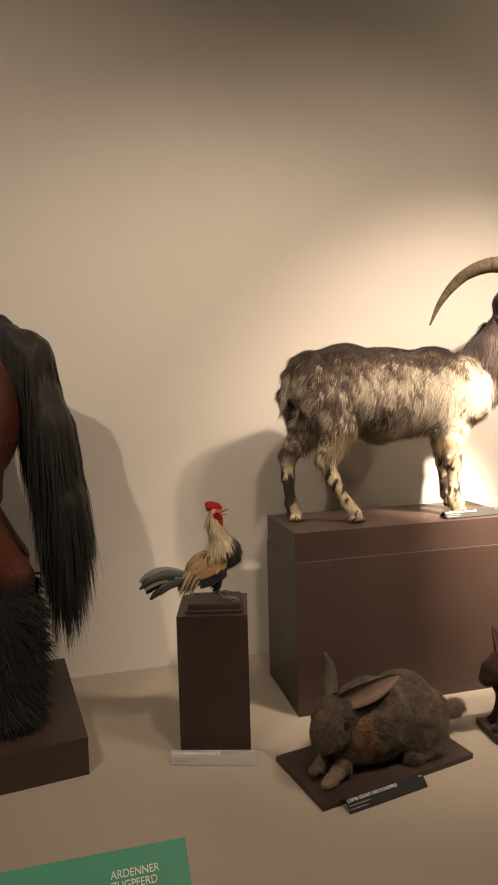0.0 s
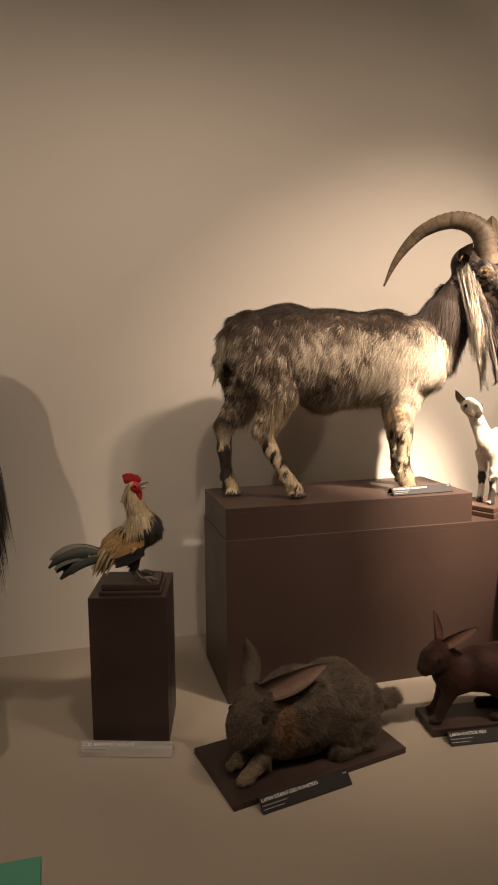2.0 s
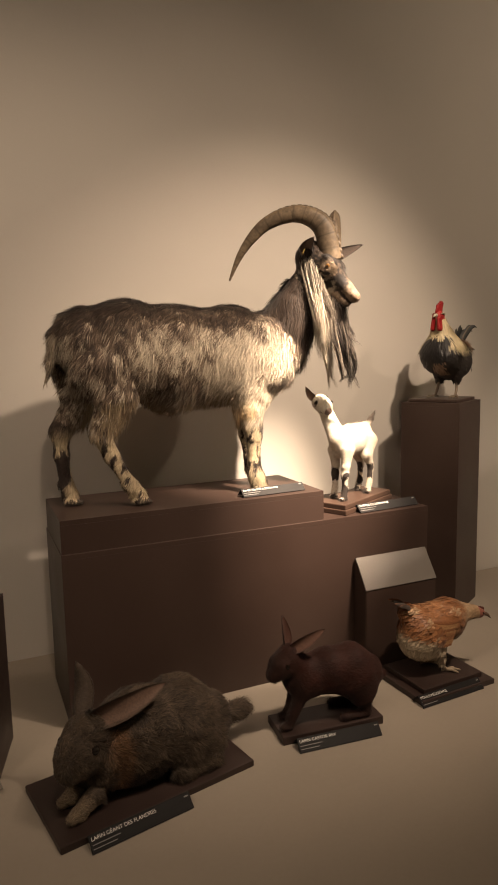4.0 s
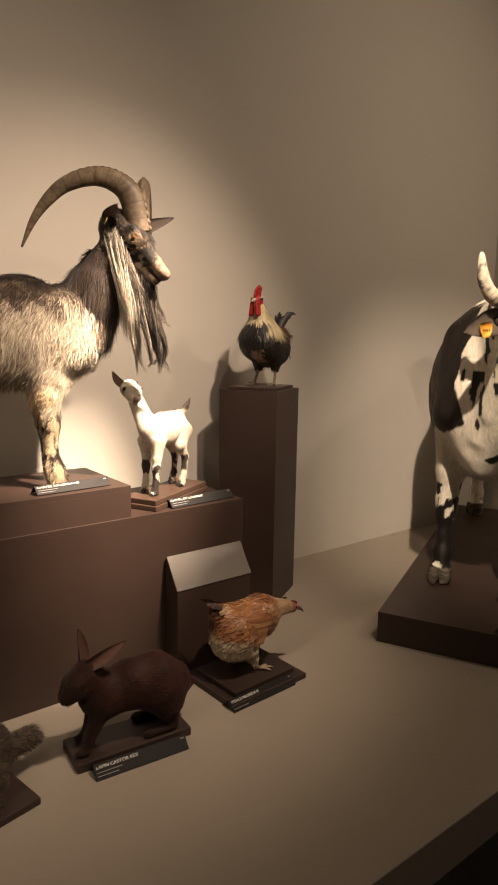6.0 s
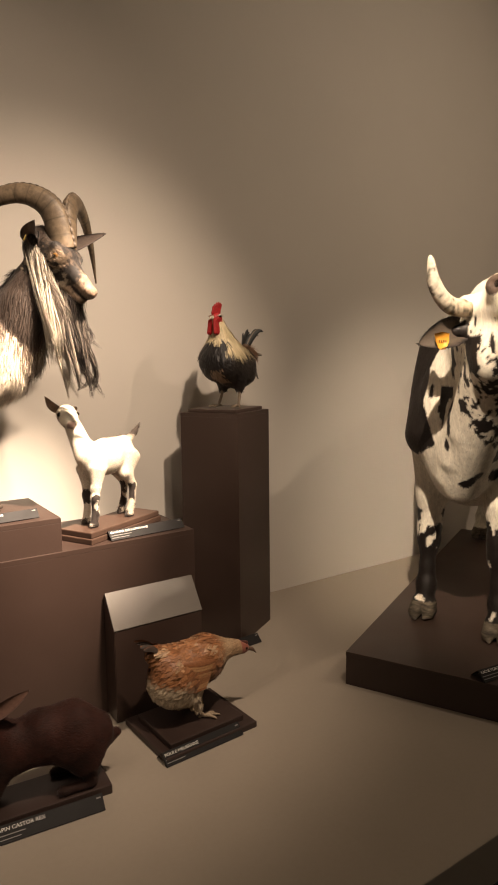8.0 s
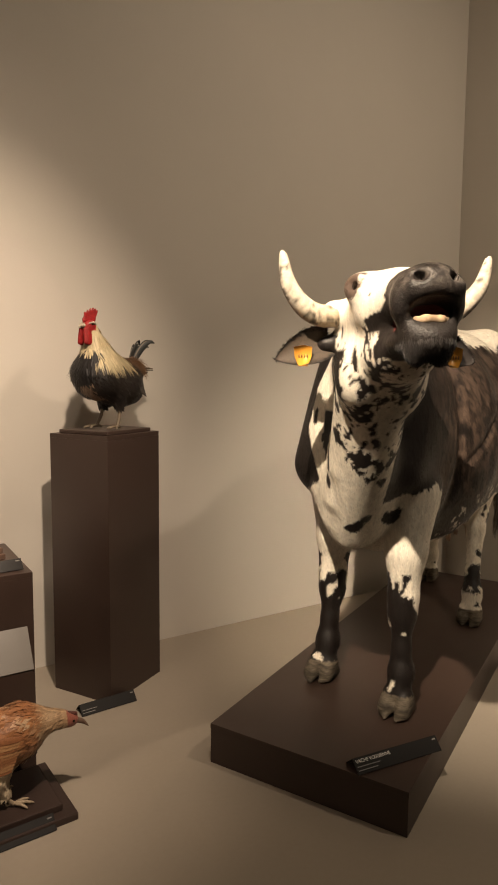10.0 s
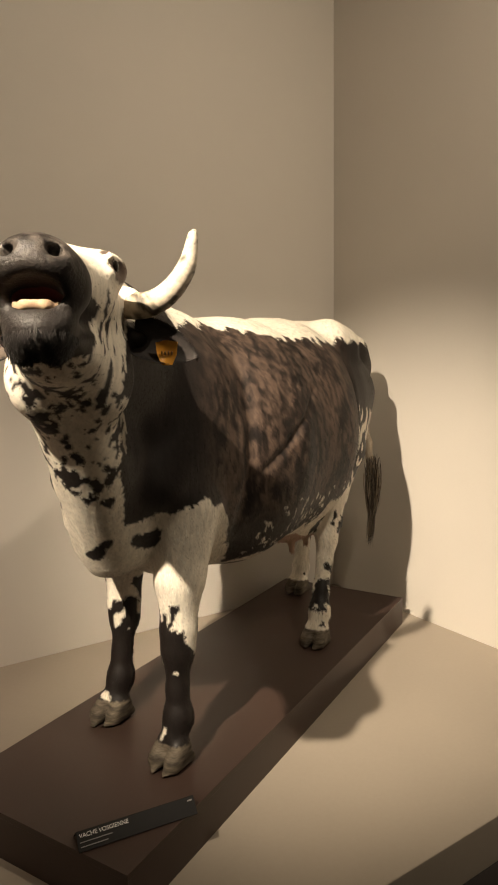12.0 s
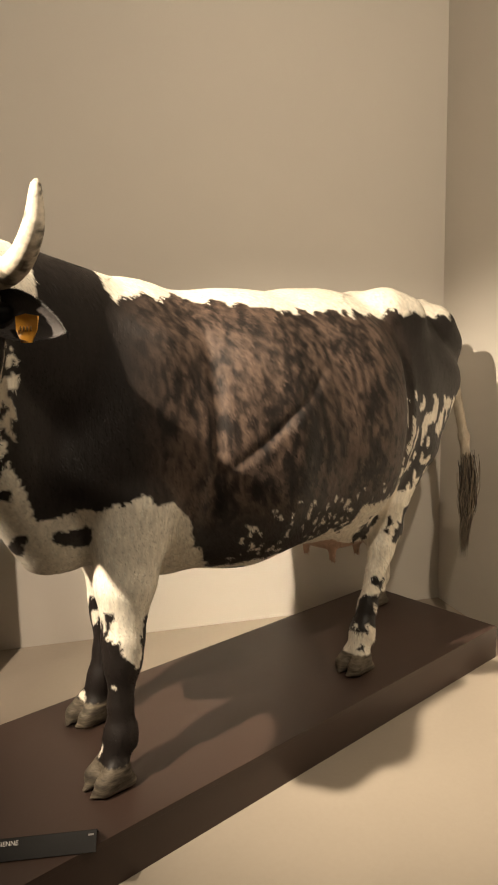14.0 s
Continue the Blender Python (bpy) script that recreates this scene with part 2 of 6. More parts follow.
def unit(v):
    v = np.asarray(v, float)
    return v / np.maximum(np.linalg.norm(v, axis=-1, keepdims=True), 1e-9)


class Frame:
    """A frame of rounded limbs that melt into one skin."""

    def __init__(self, step):
        self.step, self.limbs = step, []

    def seg(self, a, b, ra, rb, k=0.03, lat=(0, 1, 0), cap=1.0, cut=False):
        """A limb from a to b; radii are one number or (sideways, upright)."""
        ra, rb = [(r, r) if np.isscalar(r) else r for r in (ra, rb)]
        self.limbs.append((np.array(a, float), np.array(b, float), ra, rb, k, unit(lat), cap, cut))
        return self

    def chain(self, pts, k=0.03, lat=(0, 1, 0), cap=1.0):
        for (a, ra), (b, rb) in zip(pts[:-1], pts[1:]):
            self.seg(a, b, ra, rb, k, lat, cap)
        return self

    def ball(self, c, r, k=0.02, cut=False):
        """An ellipsoid with radii along x, y and z."""
        c, r = np.array(c, float), np.array([r] * 3 if np.isscalar(r) else r, float)
        self.limbs.append((c, None, r, None, k, None, 1.0, cut))
        return self

    def skin(self):
        h = self.step
        lo, hi = np.full(3, 1e9), np.full(3, -1e9)
        for a, b, ra, rb, k, lat, cap, cut in self.limbs:
            m = max(ra) if b is None else max(*ra, *rb)
            for p in (a,) if b is None else (a, b):
                lo, hi = np.minimum(lo, p - m - k - 2 * h), np.maximum(hi, p + m + k + 2 * h)
        n = np.ceil((hi - lo) / h).astype(int) + 1
        f = np.full(n, 0.5)
        for a, b, ra, rb, k, lat, cap, cut in self.limbs:
            m = max(ra) if b is None else max(*ra, *rb)
            ends = np.array([a] if b is None else [a, b])
            i0 = np.maximum(np.floor((ends.min(0) - m - k - 3 * h - lo) / h).astype(int), 0)
            i1 = np.minimum(np.ceil((ends.max(0) + m + k + 3 * h - lo) / h).astype(int) + 1, n)
            g = [lo[d] + h * np.arange(i0[d], i1[d]) for d in range(3)]
            p = np.stack(np.meshgrid(*g, indexing="ij"), -1)
            if b is None:
                v = (p - a) / ra
                q = np.linalg.norm(v, axis=-1)
                d = (q - 1) * q / np.maximum(np.linalg.norm(v / ra, axis=-1), 1e-6)
            else:
                ab = b - a
                ln = np.linalg.norm(ab)
                w = ab / ln
                lt = unit(lat - w * (lat @ w))
                t = np.clip(((p - a) @ w) / ln, 0, 1)
                v = p - a - t[..., None] * ab
                r0, r1 = ra[0] + (rb[0] - ra[0]) * t, ra[1] + (rb[1] - ra[1]) * t
                rc = np.minimum(r0, r1) * cap
                vl, va = v @ lt, v @ w
                vr2 = np.maximum((v * v).sum(-1) - vl * vl - va * va, 0)
                q = np.sqrt((vl / r0) ** 2 + vr2 / r1 ** 2 + (va / rc) ** 2)
                s = np.sqrt((vl / r0 ** 2) ** 2 + vr2 / r1 ** 4 + (va / rc ** 2) ** 2)
                d = np.where(q < 1e-4, -np.minimum(r0, r1), (q - 1) * q / np.maximum(s, 1e-6))
            sl = tuple(slice(i0[x], i1[x]) for x in range(3))
            o = f[sl]
            if cut:
                e = np.maximum(k - np.abs(o + d), 0) / max(k, 1e-6)
                f[sl] = np.maximum(o, -d) + e * e * k * 0.25
            else:
                e = np.maximum(k - np.abs(o - d), 0) / max(k, 1e-6)
                f[sl] = np.minimum(o, d) - e * e * k * 0.25
        return surface(f, lo, h)


def surface(f, lo, h):
    """The zero surface of a field on a grid, as places and triangles."""
    s = f < 0
    cnt = np.zeros(np.array(f.shape) - 1, np.int8)
    for c in range(8):
        o = (c & 1, c >> 1 & 1, c >> 2 & 1)
        cnt += s[tuple(slice(x, x + m) for x, m in zip(o, cnt.shape))]
    cells = np.argwhere((cnt > 0) & (cnt < 8))
    ids = np.full(cnt.shape, -1, np.int64)
    ids[tuple(cells.T)] = np.arange(len(cells))
    acc, num = np.zeros((len(cells), 3)), np.zeros(len(cells))
    for ax in range(3):
        for c in range(4):
            o = np.zeros(3, int)
            o[(ax + 1) % 3], o[(ax + 2) % 3] = c & 1, c >> 1
            e = o.copy()
            e[ax] = 1
            a, b = f[tuple((cells + o).T)], f[tuple((cells + e).T)]
            x = (a < 0) != (b < 0)
            t = np.where(x, a / np.where(x, a - b, 1), 0)
            p = o + t[:, None] * (e - o)
            acc += p * x[:, None]
            num += x
    verts = lo + h * (cells + acc / num[:, None])
    quads = []
    for ax in range(3):
        u, v = (ax + 1) % 3, (ax + 2) % 3
        m = [slice(None)] * 3
        m2 = list(m)
        m[ax], m2[ax] = slice(0, -1), slice(1, None)
        a, b = s[tuple(m)], s[tuple(m2)]
        e = np.argwhere(a != b)
        e = e[(e[:, u] > 0) & (e[:, v] > 0) & (e[:, u] < cnt.shape[u]) & (e[:, v] < cnt.shape[v])]
        du, dv = np.zeros(3, int), np.zeros(3, int)
        du[u], dv[v] = 1, 1
        q = np.stack([ids[tuple((e - du - dv).T)], ids[tuple((e - dv).T)], ids[tuple(e.T)], ids[tuple((e - du).T)]], 1)
        inside = a[tuple(e.T)]
        q[~inside] = q[~inside][:, ::-1]
        quads.append(q)
    q = np.concatenate(quads)
    tris = np.concatenate([q[:, [0, 1, 2]], q[:, [0, 2, 3]]])
    for _ in range(2):
        nb, k = np.zeros_like(verts), np.zeros(len(verts))
        for i, j in ((0, 1), (1, 2), (2, 3), (3, 0)):
            np.add.at(nb, q[:, i], verts[q[:, j]])
            np.add.at(nb, q[:, j], verts[q[:, i]])
            np.add.at(k, q[:, i], 1)
            np.add.at(k, q[:, j], 1)
        verts = verts * 0.6 + 0.4 * nb / np.maximum(k, 1)[:, None]
    return verts, tris


def normals(v, t):
    n = np.cross(v[t[:, 1]] - v[t[:, 0]], v[t[:, 2]] - v[t[:, 0]])
    out = np.zeros_like(v)
    for i in range(3):
        np.add.at(out, t[:, i], n)
    return unit(out)


def spline(pts, n):
    """n places along a smooth line through the given ones."""
    pts = np.array(pts, float)
    s = np.linspace(0, len(pts) - 1, n)
    i = np.clip(s.astype(int), 0, len(pts) - 2)
    u = (s - i)[:, None]
    pad = np.concatenate([[2 * pts[0] - pts[1]], pts, [2 * pts[-1] - pts[-2]]])
    a, b, c, d = pad[i], pad[i + 1], pad[i + 2], pad[i + 3]
    return 0.5 * (2 * b + (c - a) * u + (2 * a - 5 * b + 4 * c - d) * u ** 2 + (3 * b - a - 3 * c + d) * u ** 3)


class Mount:
    """Gathers skin, hair, horns and eyes of one mounted animal into one mesh."""

    def __init__(self):
        self.pieces = []
        self.piece("hide")

    def piece(self, name, label=""):
        """What is added from here on belongs to this part of the animal."""
        self.v, self.t, self.m, self.c, self.count = [], [], [], [], 0
        self.pieces.append((name, label, self.v, self.t, self.m, self.c))

    def add(self, v, t, mat, color):
        v, t = np.asarray(v, float), np.asarray(t, np.int64)
        c = np.asarray(color, float)
        self.v.append(v)
        self.t.append(t + self.count)
        self.m.append(np.full(len(t), mat) if np.isscalar(mat) else mat)
        self.c.append(np.broadcast_to(c, (len(v), 3)))
        self.count += len(v)

    def hair(self, v, t, count, comb, length, width, color, lift=0.25, droop=0.3, mat=0, weight=None, seed=1, jitter=0.25, leaf=0.8, free=False, vary=0.28):
        """Tapered strands on a skin: comb gives their lie, length and color what they are at each root."""
        rng = np.random.default_rng(seed)
        n = normals(v, t)
        area = np.linalg.norm(np.cross(v[t[:, 1]] - v[t[:, 0]], v[t[:, 2]] - v[t[:, 0]]), axis=1)
        if weight is not None:
            area = area * np.maximum(weight(v[t].mean(1)), 0)
        pick = rng.choice(len(t), count, p=area / area.sum())
        b = rng.random((count, 2))
        b[b.sum(1) > 1] = 1 - b[b.sum(1) > 1]
        w3 = np.stack([1 - b.sum(1), b[:, 0], b[:, 1]], 1)[..., None]
        p, nn = (v[t[pick]] * w3).sum(1), unit((n[t[pick]] * w3).sum(1))
        d = comb(p, nn) + rng.normal(0, jitter, (count, 3))
        if not free:
            d = unit(d - nn * (d * nn).sum(1)[:, None])
        d = unit(d + nn * (lift * rng.uniform(0.5, 1.5, count))[:, None])
        ln = (length(p) if callable(length) else np.full(count, length)) * rng.uniform(0.65, 1.25, count)
        wd = np.broadcast_to(width(p) if callable(width) else width, (count,)) * rng.uniform(0.7, 1.3, count)
        side = unit(np.cross(d, nn) + rng.normal(0, 0.15, (count, 3)))
        c = color(p)
        c = np.clip(c * rng.uniform(1 - vary, 1 + 0.8 * vary, (count, 1)), 0, 0.85)
        down = np.array([0, 0, -1.0])
        mid = p + d * (ln * 0.5)[:, None] + down * (droop * ln * 0.12)[:, None]
        tip = p + d * (ln * 0.95)[:, None] + down * (droop * ln * 0.5)[:, None] - nn * (lift * 0.3 * ln)[:, None]
        root = p - nn * 0.001
        w = (side * wd[:, None]) / 2
        vs = np.stack([root - w * leaf, root + w * leaf, mid - w, mid + w, tip], 1).reshape(-1, 3)
        k = np.arange(count)[:, None] * 5
        ts = np.concatenate([k + [[0, 1, 3]], k + [[0, 3, 2]], k + [[2, 3, 4]]])
        self.add(vs, ts, mat, np.repeat(c, 5, 0))

    def tube(self, pts, radii, color, mat=2, sides=14, rings=60, ribs=0.0, rib_count=30, flat=1.0, across=None):
        """A tapering, ringed tube along a smooth line: horn, tail, leg of a bird."""
        pts, radii = np.array(pts, float), np.array(radii, float)
        s = np.linspace(0, len(pts) - 1, rings)
        i = np.clip(s.astype(int), 0, len(pts) - 2)
        u = s - i
        pad = np.concatenate([[2 * pts[0] - pts[1]], pts, [2 * pts[-1] - pts[-2]]])
        a, b, c, d = pad[i], pad[i + 1], pad[i + 2], pad[i + 3]
        u1 = u[:, None]
        line = 0.5 * (2 * b + (c - a) * u1 + (2 * a - 5 * b + 4 * c - d) * u1 ** 2 + (3 * b - a - 3 * c + d) * u1 ** 3)
        r = radii[i] * (1 - u) + radii[i + 1] * u
        along = np.linspace(0, 1, rings)
        r = r * (1 + ribs * (np.abs(np.sin(along ** 0.9 * math.pi * rib_count)) - 0.5))
        tan = unit(np.gradient(line, axis=0))
        ref = np.array([0.0, 0.0, 1.0]) if abs(tan[0, 2]) < 0.8 else np.array([0.0, 1.0, 0.0])
        e1 = unit(np.cross(tan, ref)) if across is None else unit(across - tan * (tan @ across)[:, None])
        e2 = np.cross(tan, e1)
        th = np.linspace(0, 2 * math.pi, sides, endpoint=False)
        v = (line[:, None] + r[:, None, None] * (np.cos(th)[None, :, None] * e1[:, None] * flat + np.sin(th)[None, :, None] * e2[:, None])).reshape(-1, 3)
        v = np.concatenate([v, [line[0], line[-1]]])
        t = []
        for k in range(rings - 1):
            for j in range(sides):
                x, y = k * sides + j, k * sides + (j + 1) % sides
                t += [(x, y, y + sides), (x, y + sides, x + sides)]
        e = rings * sides
        for j in range(sides):
            t += [(e, (j + 1) % sides, j), (e + 1, e - sides + j, e - sides + (j + 1) % sides)]
        col = color
        if callable(color):
            al = np.concatenate([np.repeat(along, sides), [0, 1]])
            col = color(v, al)
        self.add(v, t, mat, col)

    def ear(self, line, face, width, cup, outer, inner, mat=0, thick=0.004, root=0.45, fuzz=0, fuzz_len=0.008):
        """A cupped leaf of skin along a bent line, open towards face."""
        line = spline(line, 16)
        s = np.linspace(0, 1, 16)
        tan = unit(np.gradient(line, axis=0))
        face = unit(np.asarray(face, float) - tan * (tan @ np.asarray(face, float))[:, None])
        side = np.cross(tan, face)
        w = width * np.maximum(np.sin(math.pi * (root * 0.5 + (1 - root * 0.5) * s)) ** 0.75, 0.03)
        u = np.linspace(-1, 1, 9)
        wid = w[:, None, None] * 0.5 * np.sin(u * 1.25)[None, :, None] / 0.949
        deep = (cup * w * (1.35 - 0.8 * s))[:, None, None] * (u * u)[None, :, None]
        front = line[:, None] + side[:, None] * wid + face[:, None] * deep
        back = front - face[:, None] * (thick * (1.3 - np.abs(u)))[None, :, None]
        a = np.arange(16 * 9).reshape(16, 9)
        q = np.concatenate([np.stack([a[:-1, :-1], a[:-1, 1:], a[1:, 1:], a[1:, :-1]], -1).reshape(-1, 4)])
        tri = np.concatenate([q[:, [0, 2, 1]], q[:, [0, 3, 2]]])
        v = np.concatenate([front.reshape(-1, 3), back.reshape(-1, 3)])
        rim = [(a[i, 0], a[i + 1, 0]) for i in range(15)] + [(a[15, j], a[15, j + 1]) for j in range(8)] + [(a[i + 1, 8], a[i, 8]) for i in range(15)][::-1]
        edge = [(x, y, y + 144) for x, y in rim] + [(x, y + 144, x + 144) for x, y in rim]
        tone = np.abs(np.tile(u, 16))
        ic = lerp(inner, outer, sstep(tone + 0.25 * (vnoise(v[:144], 160, 3) - 0.5), 0.62, 0.95))
        oc = np.broadcast_to(outer, (144, 3)) * (0.75 + 0.5 * vnoise(v[144:], 120, 5))[:, None]
        t = np.concatenate([tri, tri[:, ::-1] + 144, edge])
        self.add(v, t, mat, np.concatenate([ic, oc]))
        if fuzz:
            ov = back.reshape(-1, 3)
            self.hair(ov, tri[:, ::-1], fuzz, lambda p, n: np.tile(line[-1] - line[0], (len(p), 1)), fuzz_len, fuzz_len * 0.16, lambda p: np.broadcast_to(outer, (len(p), 3)), 0.25, 0.0, mat, None, 3, 0.2, vary=0.5)

    def lock(self, line, along, spread, n, dark, pale, width=0.0016, wave=0.006, seed=1, mat=0, short=0.55, tip=0.12, mixed=0.5):
        """A lock of long hair that leaves a line of roots and draws together towards a wavy point."""
        rng = np.random.default_rng(seed)
        k = 14
        guide = spline(line, k)
        tan = unit(np.gradient(guide, axis=0))
        s = np.linspace(0, 1, k)
        reach = rng.uniform(short, 1.0, n) ** 0.8
        i = reach[:, None] * s[None, :] * (k - 1)
        i0 = np.clip(i.astype(int), 0, k - 2)
        fr = (i - i0)[..., None]
        p = guide[i0] * (1 - fr) + guide[i0 + 1] * fr
        q = reach[:, None] * s
        gather = (1 - (1 - tip) * sstep(q, 0.0, 0.95))[..., None]
        p = p + (rng.uniform(-1, 1, (n, 1, 1)) * np.asarray(along, float)) * gather
        p = p + rng.normal(0, spread, (n, 1, 3)) * gather
        ph = rng.uniform(0, 0.9, (n, 1)) + 6.283 * (rng.integers(0, 3, (n, 1)) / 3)
        p = p + (wave * q * np.sin(7.5 * q + ph))[..., None] * np.array([1.0, 0.35, 0])
        p = p + (0.5 * wave * q * np.sin(13 * q + 2 * ph))[..., None] * np.array([0.5, -0.8, 0])
        side = unit(np.cross(tan[i0], rng.normal(0, 1, (n, 1, 3))))
        w = side * (width * rng.uniform(0.7, 1.3, (n, 1)) * (1.05 - 0.9 * s ** 3))[..., None]
        v = np.stack([p - w / 2, p + w / 2], 2).reshape(-1, 3)
        a = (np.arange(n)[:, None] * 2 * k + 2 * np.arange(k - 1)[None]).reshape(-1, 1)
        t = np.concatenate([a + [[0, 1, 3]], a + [[0, 3, 2]]])
        c = lerp(dark, pale, sstep(rng.random(n) + mixed - 0.5, 0.2, 0.8)) * rng.uniform(0.75, 1.2, (n, 1))
        self.add(v, t, mat, np.repeat(np.clip(c, 0, 0.85), 2 * k, 0))

    def bead(self, c, r, color, mat=3):
        """An eye, a tooth, a bead: a small rounded lump."""
        c, r = np.array(c, float), np.array([r] * 3 if np.isscalar(r) else r, float)
        bm = bmesh.new()
        bmesh.ops.create_icosphere(bm, subdivisions=3, radius=1)
        v = np.array([x.co for x in bm.verts])
        t = [[x.index for x in fc.verts] for fc in bm.faces]
        bm.free()
        self.add(v * r + c, t, mat, color)

    def quill(self, pts, width, face, color, mat=5, fold=0.25):
        """A long feather along a bent line, its vanes slightly folded about the shaft."""
        pts = np.array(pts, float)
        n = len(pts)
        face = unit(face)
        tan = unit(np.gradient(pts, axis=0))
        side = unit(np.cross(tan, face))
        s = np.linspace(0, 1, n)
        w = width * np.sqrt(np.maximum(np.sin(math.pi * np.clip(s * 0.88 + 0.10, 0, 1)), 0.02))[:, None]
        v = np.concatenate([pts - side * w / 2, pts + face * (width * fold * 0.5), pts + side * w / 2])
        v2 = np.concatenate([v, v - np.tile(face * 0.0012, (3 * n, 1))])
        t = []
        for k in range(n - 1):
            for o in (0, n):
                a, b, c, d = o + k, o + k + 1, o + n + k + 1, o + n + k
                t += [(a, b, c), (a, c, d)]
        t += [(x + 3 * n, z + 3 * n, y + 3 * n) for x, y, z in t]
        self.add(v2, t, mat, color)

    def build(self, name, m, label, category):
        top = None
        for piece, words, vs, ts, ms, cs in self.pieces:
            v, t = np.concatenate(vs), np.concatenate(ts)
            mats = np.concatenate(ms)
            used = sorted(set(int(x) for x in mats))
            me = bpy.data.meshes.new(piece if top else name)
            me.vertices.add(len(v))
            me.vertices.foreach_set("co", v.astype(np.float32).ravel())
            me.loops.add(3 * len(t))
            me.loops.foreach_set("vertex_index", t.astype(np.int32).ravel())
            me.polygons.add(len(t))
            me.polygons.foreach_set("loop_start", np.arange(0, 3 * len(t), 3, dtype=np.int32))
            me.polygons.foreach_set("material_index", np.searchsorted(used, mats).astype(np.int32))
            me.polygons.foreach_set("use_smooth", np.ones(len(t), bool))
            at = me.attributes.new("coat", "FLOAT_COLOR", "POINT")
            c = np.concatenate([np.concatenate(cs), np.ones((len(v), 1))], 1)
            at.data.foreach_set("color", c.astype(np.float32).ravel())
            for k in used:
                me.materials.append(COATS[k])
            me.update(calc_edges=True)
            me.validate()
            ob = new(piece if top else name, me)
            if top:
                ob.parent = top
                tagged(ob, words)
            else:
                top = ob
                ob.matrix_world = m
                tagged(ob, label, category)
        return top


def lerp(a, b, w):
    w = np.clip(w, 0, 1)[:, None]
    return np.asarray(a) * (1 - w) + np.asarray(b) * w


def sstep(x, a, b):
    u = np.clip((x - a) / (b - a), 0, 1)
    return u * u * (3 - 2 * u)


def V(*a):
    return np.array(a, float)


BLK, WHT, CRM = V(0.013, 0.010, 0.009), V(0.78, 0.72, 0.61), V(0.55, 0.43, 0.28)


def cow():
    o = Mount()
    f = Frame(0.0095)
    f.chain([(V(0.70, 0, 0.92), (0.175, 0.33)), (V(0.45, 0, 0.95), (0.245, 0.43)), (V(0.10, 0, 0.93), (0.35, 0.45)),
             (V(-0.30, 0, 0.95), (0.36, 0.46)), (V(-0.62, 0, 1.06), (0.29, 0.36)), (V(-0.86, 0, 1.14), (0.22, 0.27))], 0.06)
    for s in (1, -1):
        f.seg(V(-0.52, 0.17 * s, 1.33), V(-0.60, 0.19 * s, 1.31), 0.085, 0.08, 0.08)
        f.seg(V(-0.92, 0.11 * s, 1.28), V(-0.98, 0.12 * s, 1.22), 0.09, 0.075, 0.06)
        f.seg(V(0.47, 0.14 * s, 1.18), V(0.66, 0.155 * s, 0.84), (0.09, 0.16), (0.08, 0.14), 0.06)
    # neck and dewlap
    f.seg(V(0.52, 0, 1.12), V(1.00, 0.17, 1.30), (0.17, 0.28), (0.115, 0.17), 0.06)
    f.seg(V(0.70, 0.02, 0.72), V(1.02, 0.17, 1.10), (0.100, 0.16), (0.105, 0.10), 0.06)
    # loose folds of the dewlap
    for y, x, z in ((0.0, 0.86, 0.78), (0.05, 0.93, 0.90), (-0.03, 0.80, 0.70)):
        f.seg(V(x, y, z), V(x + 0.05, y + 0.03, z + 0.16), 0.030, 0.024, 0.04)
    # head, raised and turned, with an open mouth
    a = math.radians(37)
    hd, lf, up = V(math.cos(a), math.sin(a), 0.13), V(-math.sin(a), math.cos(a), 0), V(0, 0, 1)
    p0 = V(1.03, 0.19, 1.325)
    H = lambda x, y, z: p0 + hd * x + lf * y + up * z
    f.seg(H(0.02, 0, 0.0), H(0.20, 0, 0.005), (0.115, 0.10), (0.115, 0.095), 0.03, lf)
    f.seg(H(0.20, 0, 0.005), H(0.40, 0, 0.0), (0.105, 0.085), (0.068, 0.055), 0.03, lf)
    f.seg(H(0.39, 0, -0.003), H(0.435, 0, -0.008), (0.068, 0.048), (0.066, 0.040), 0.025, lf, 0.6)
    for s in (1, -1):
        f.ball(H(0.385, 0.055 * s, -0.034), (0.046, 0.030, 0.048), 0.025)
        f.ball(H(0.400, 0.026 * s, -0.140), (0.034, 0.026, 0.030), 0.012)
        f.ball(H(0.06, 0.055 * s, -0.150), (0.105, 0.070, 0.105), 0.05)
    f.seg(H(0.04, 0, -0.11), H(0.22, 0, -0.115), (0.115, 0.11), (0.088, 0.075), 0.04, lf)
    f.seg(H(0.22, 0, -0.115), H(0.41, 0, -0.100), (0.076, 0.052), (0.062, 0.030), 0.03, lf)
    f.ball(H(0.405, 0, -0.112), (0.050, 0.056, 0.034), 0.015)
    for s in (1, -1):
        f.ball(H(0.175, 0.090 * s, 0.055), (0.055, 0.050, 0.042), 0.03)
        f.seg(H(0.02, 0.09 * s, 0.03), H(0.02, 0.13 * s, 0.03), 0.038, 0.034, 0.02)
        f.seg(H(-0.01, 0.10 * s, -0.045), H(-0.005, 0.150 * s, -0.055), 0.030, 0.024, 0.025)
        f.seg(H(0.500, 0.050 * s, 0.022), H(0.425, 0.036 * s, 0.012), (0.019, 0.017), (0.014, 0.012), 0.006, lf, cut=True)
        f.ball(H(0.207, 0.130 * s, 0.053), 0.016, 0.006, cut=True)
        f.seg(H(0.175, 0.116 * s, 0.074), H(0.238, 0.112 * s, 0.068), 0.010, 0.008, 0.010)
        f.seg(H(0.182, 0.120 * s, 0.034), H(0.236, 0.114 * s, 0.036), 0.008, 0.006, 0.010)
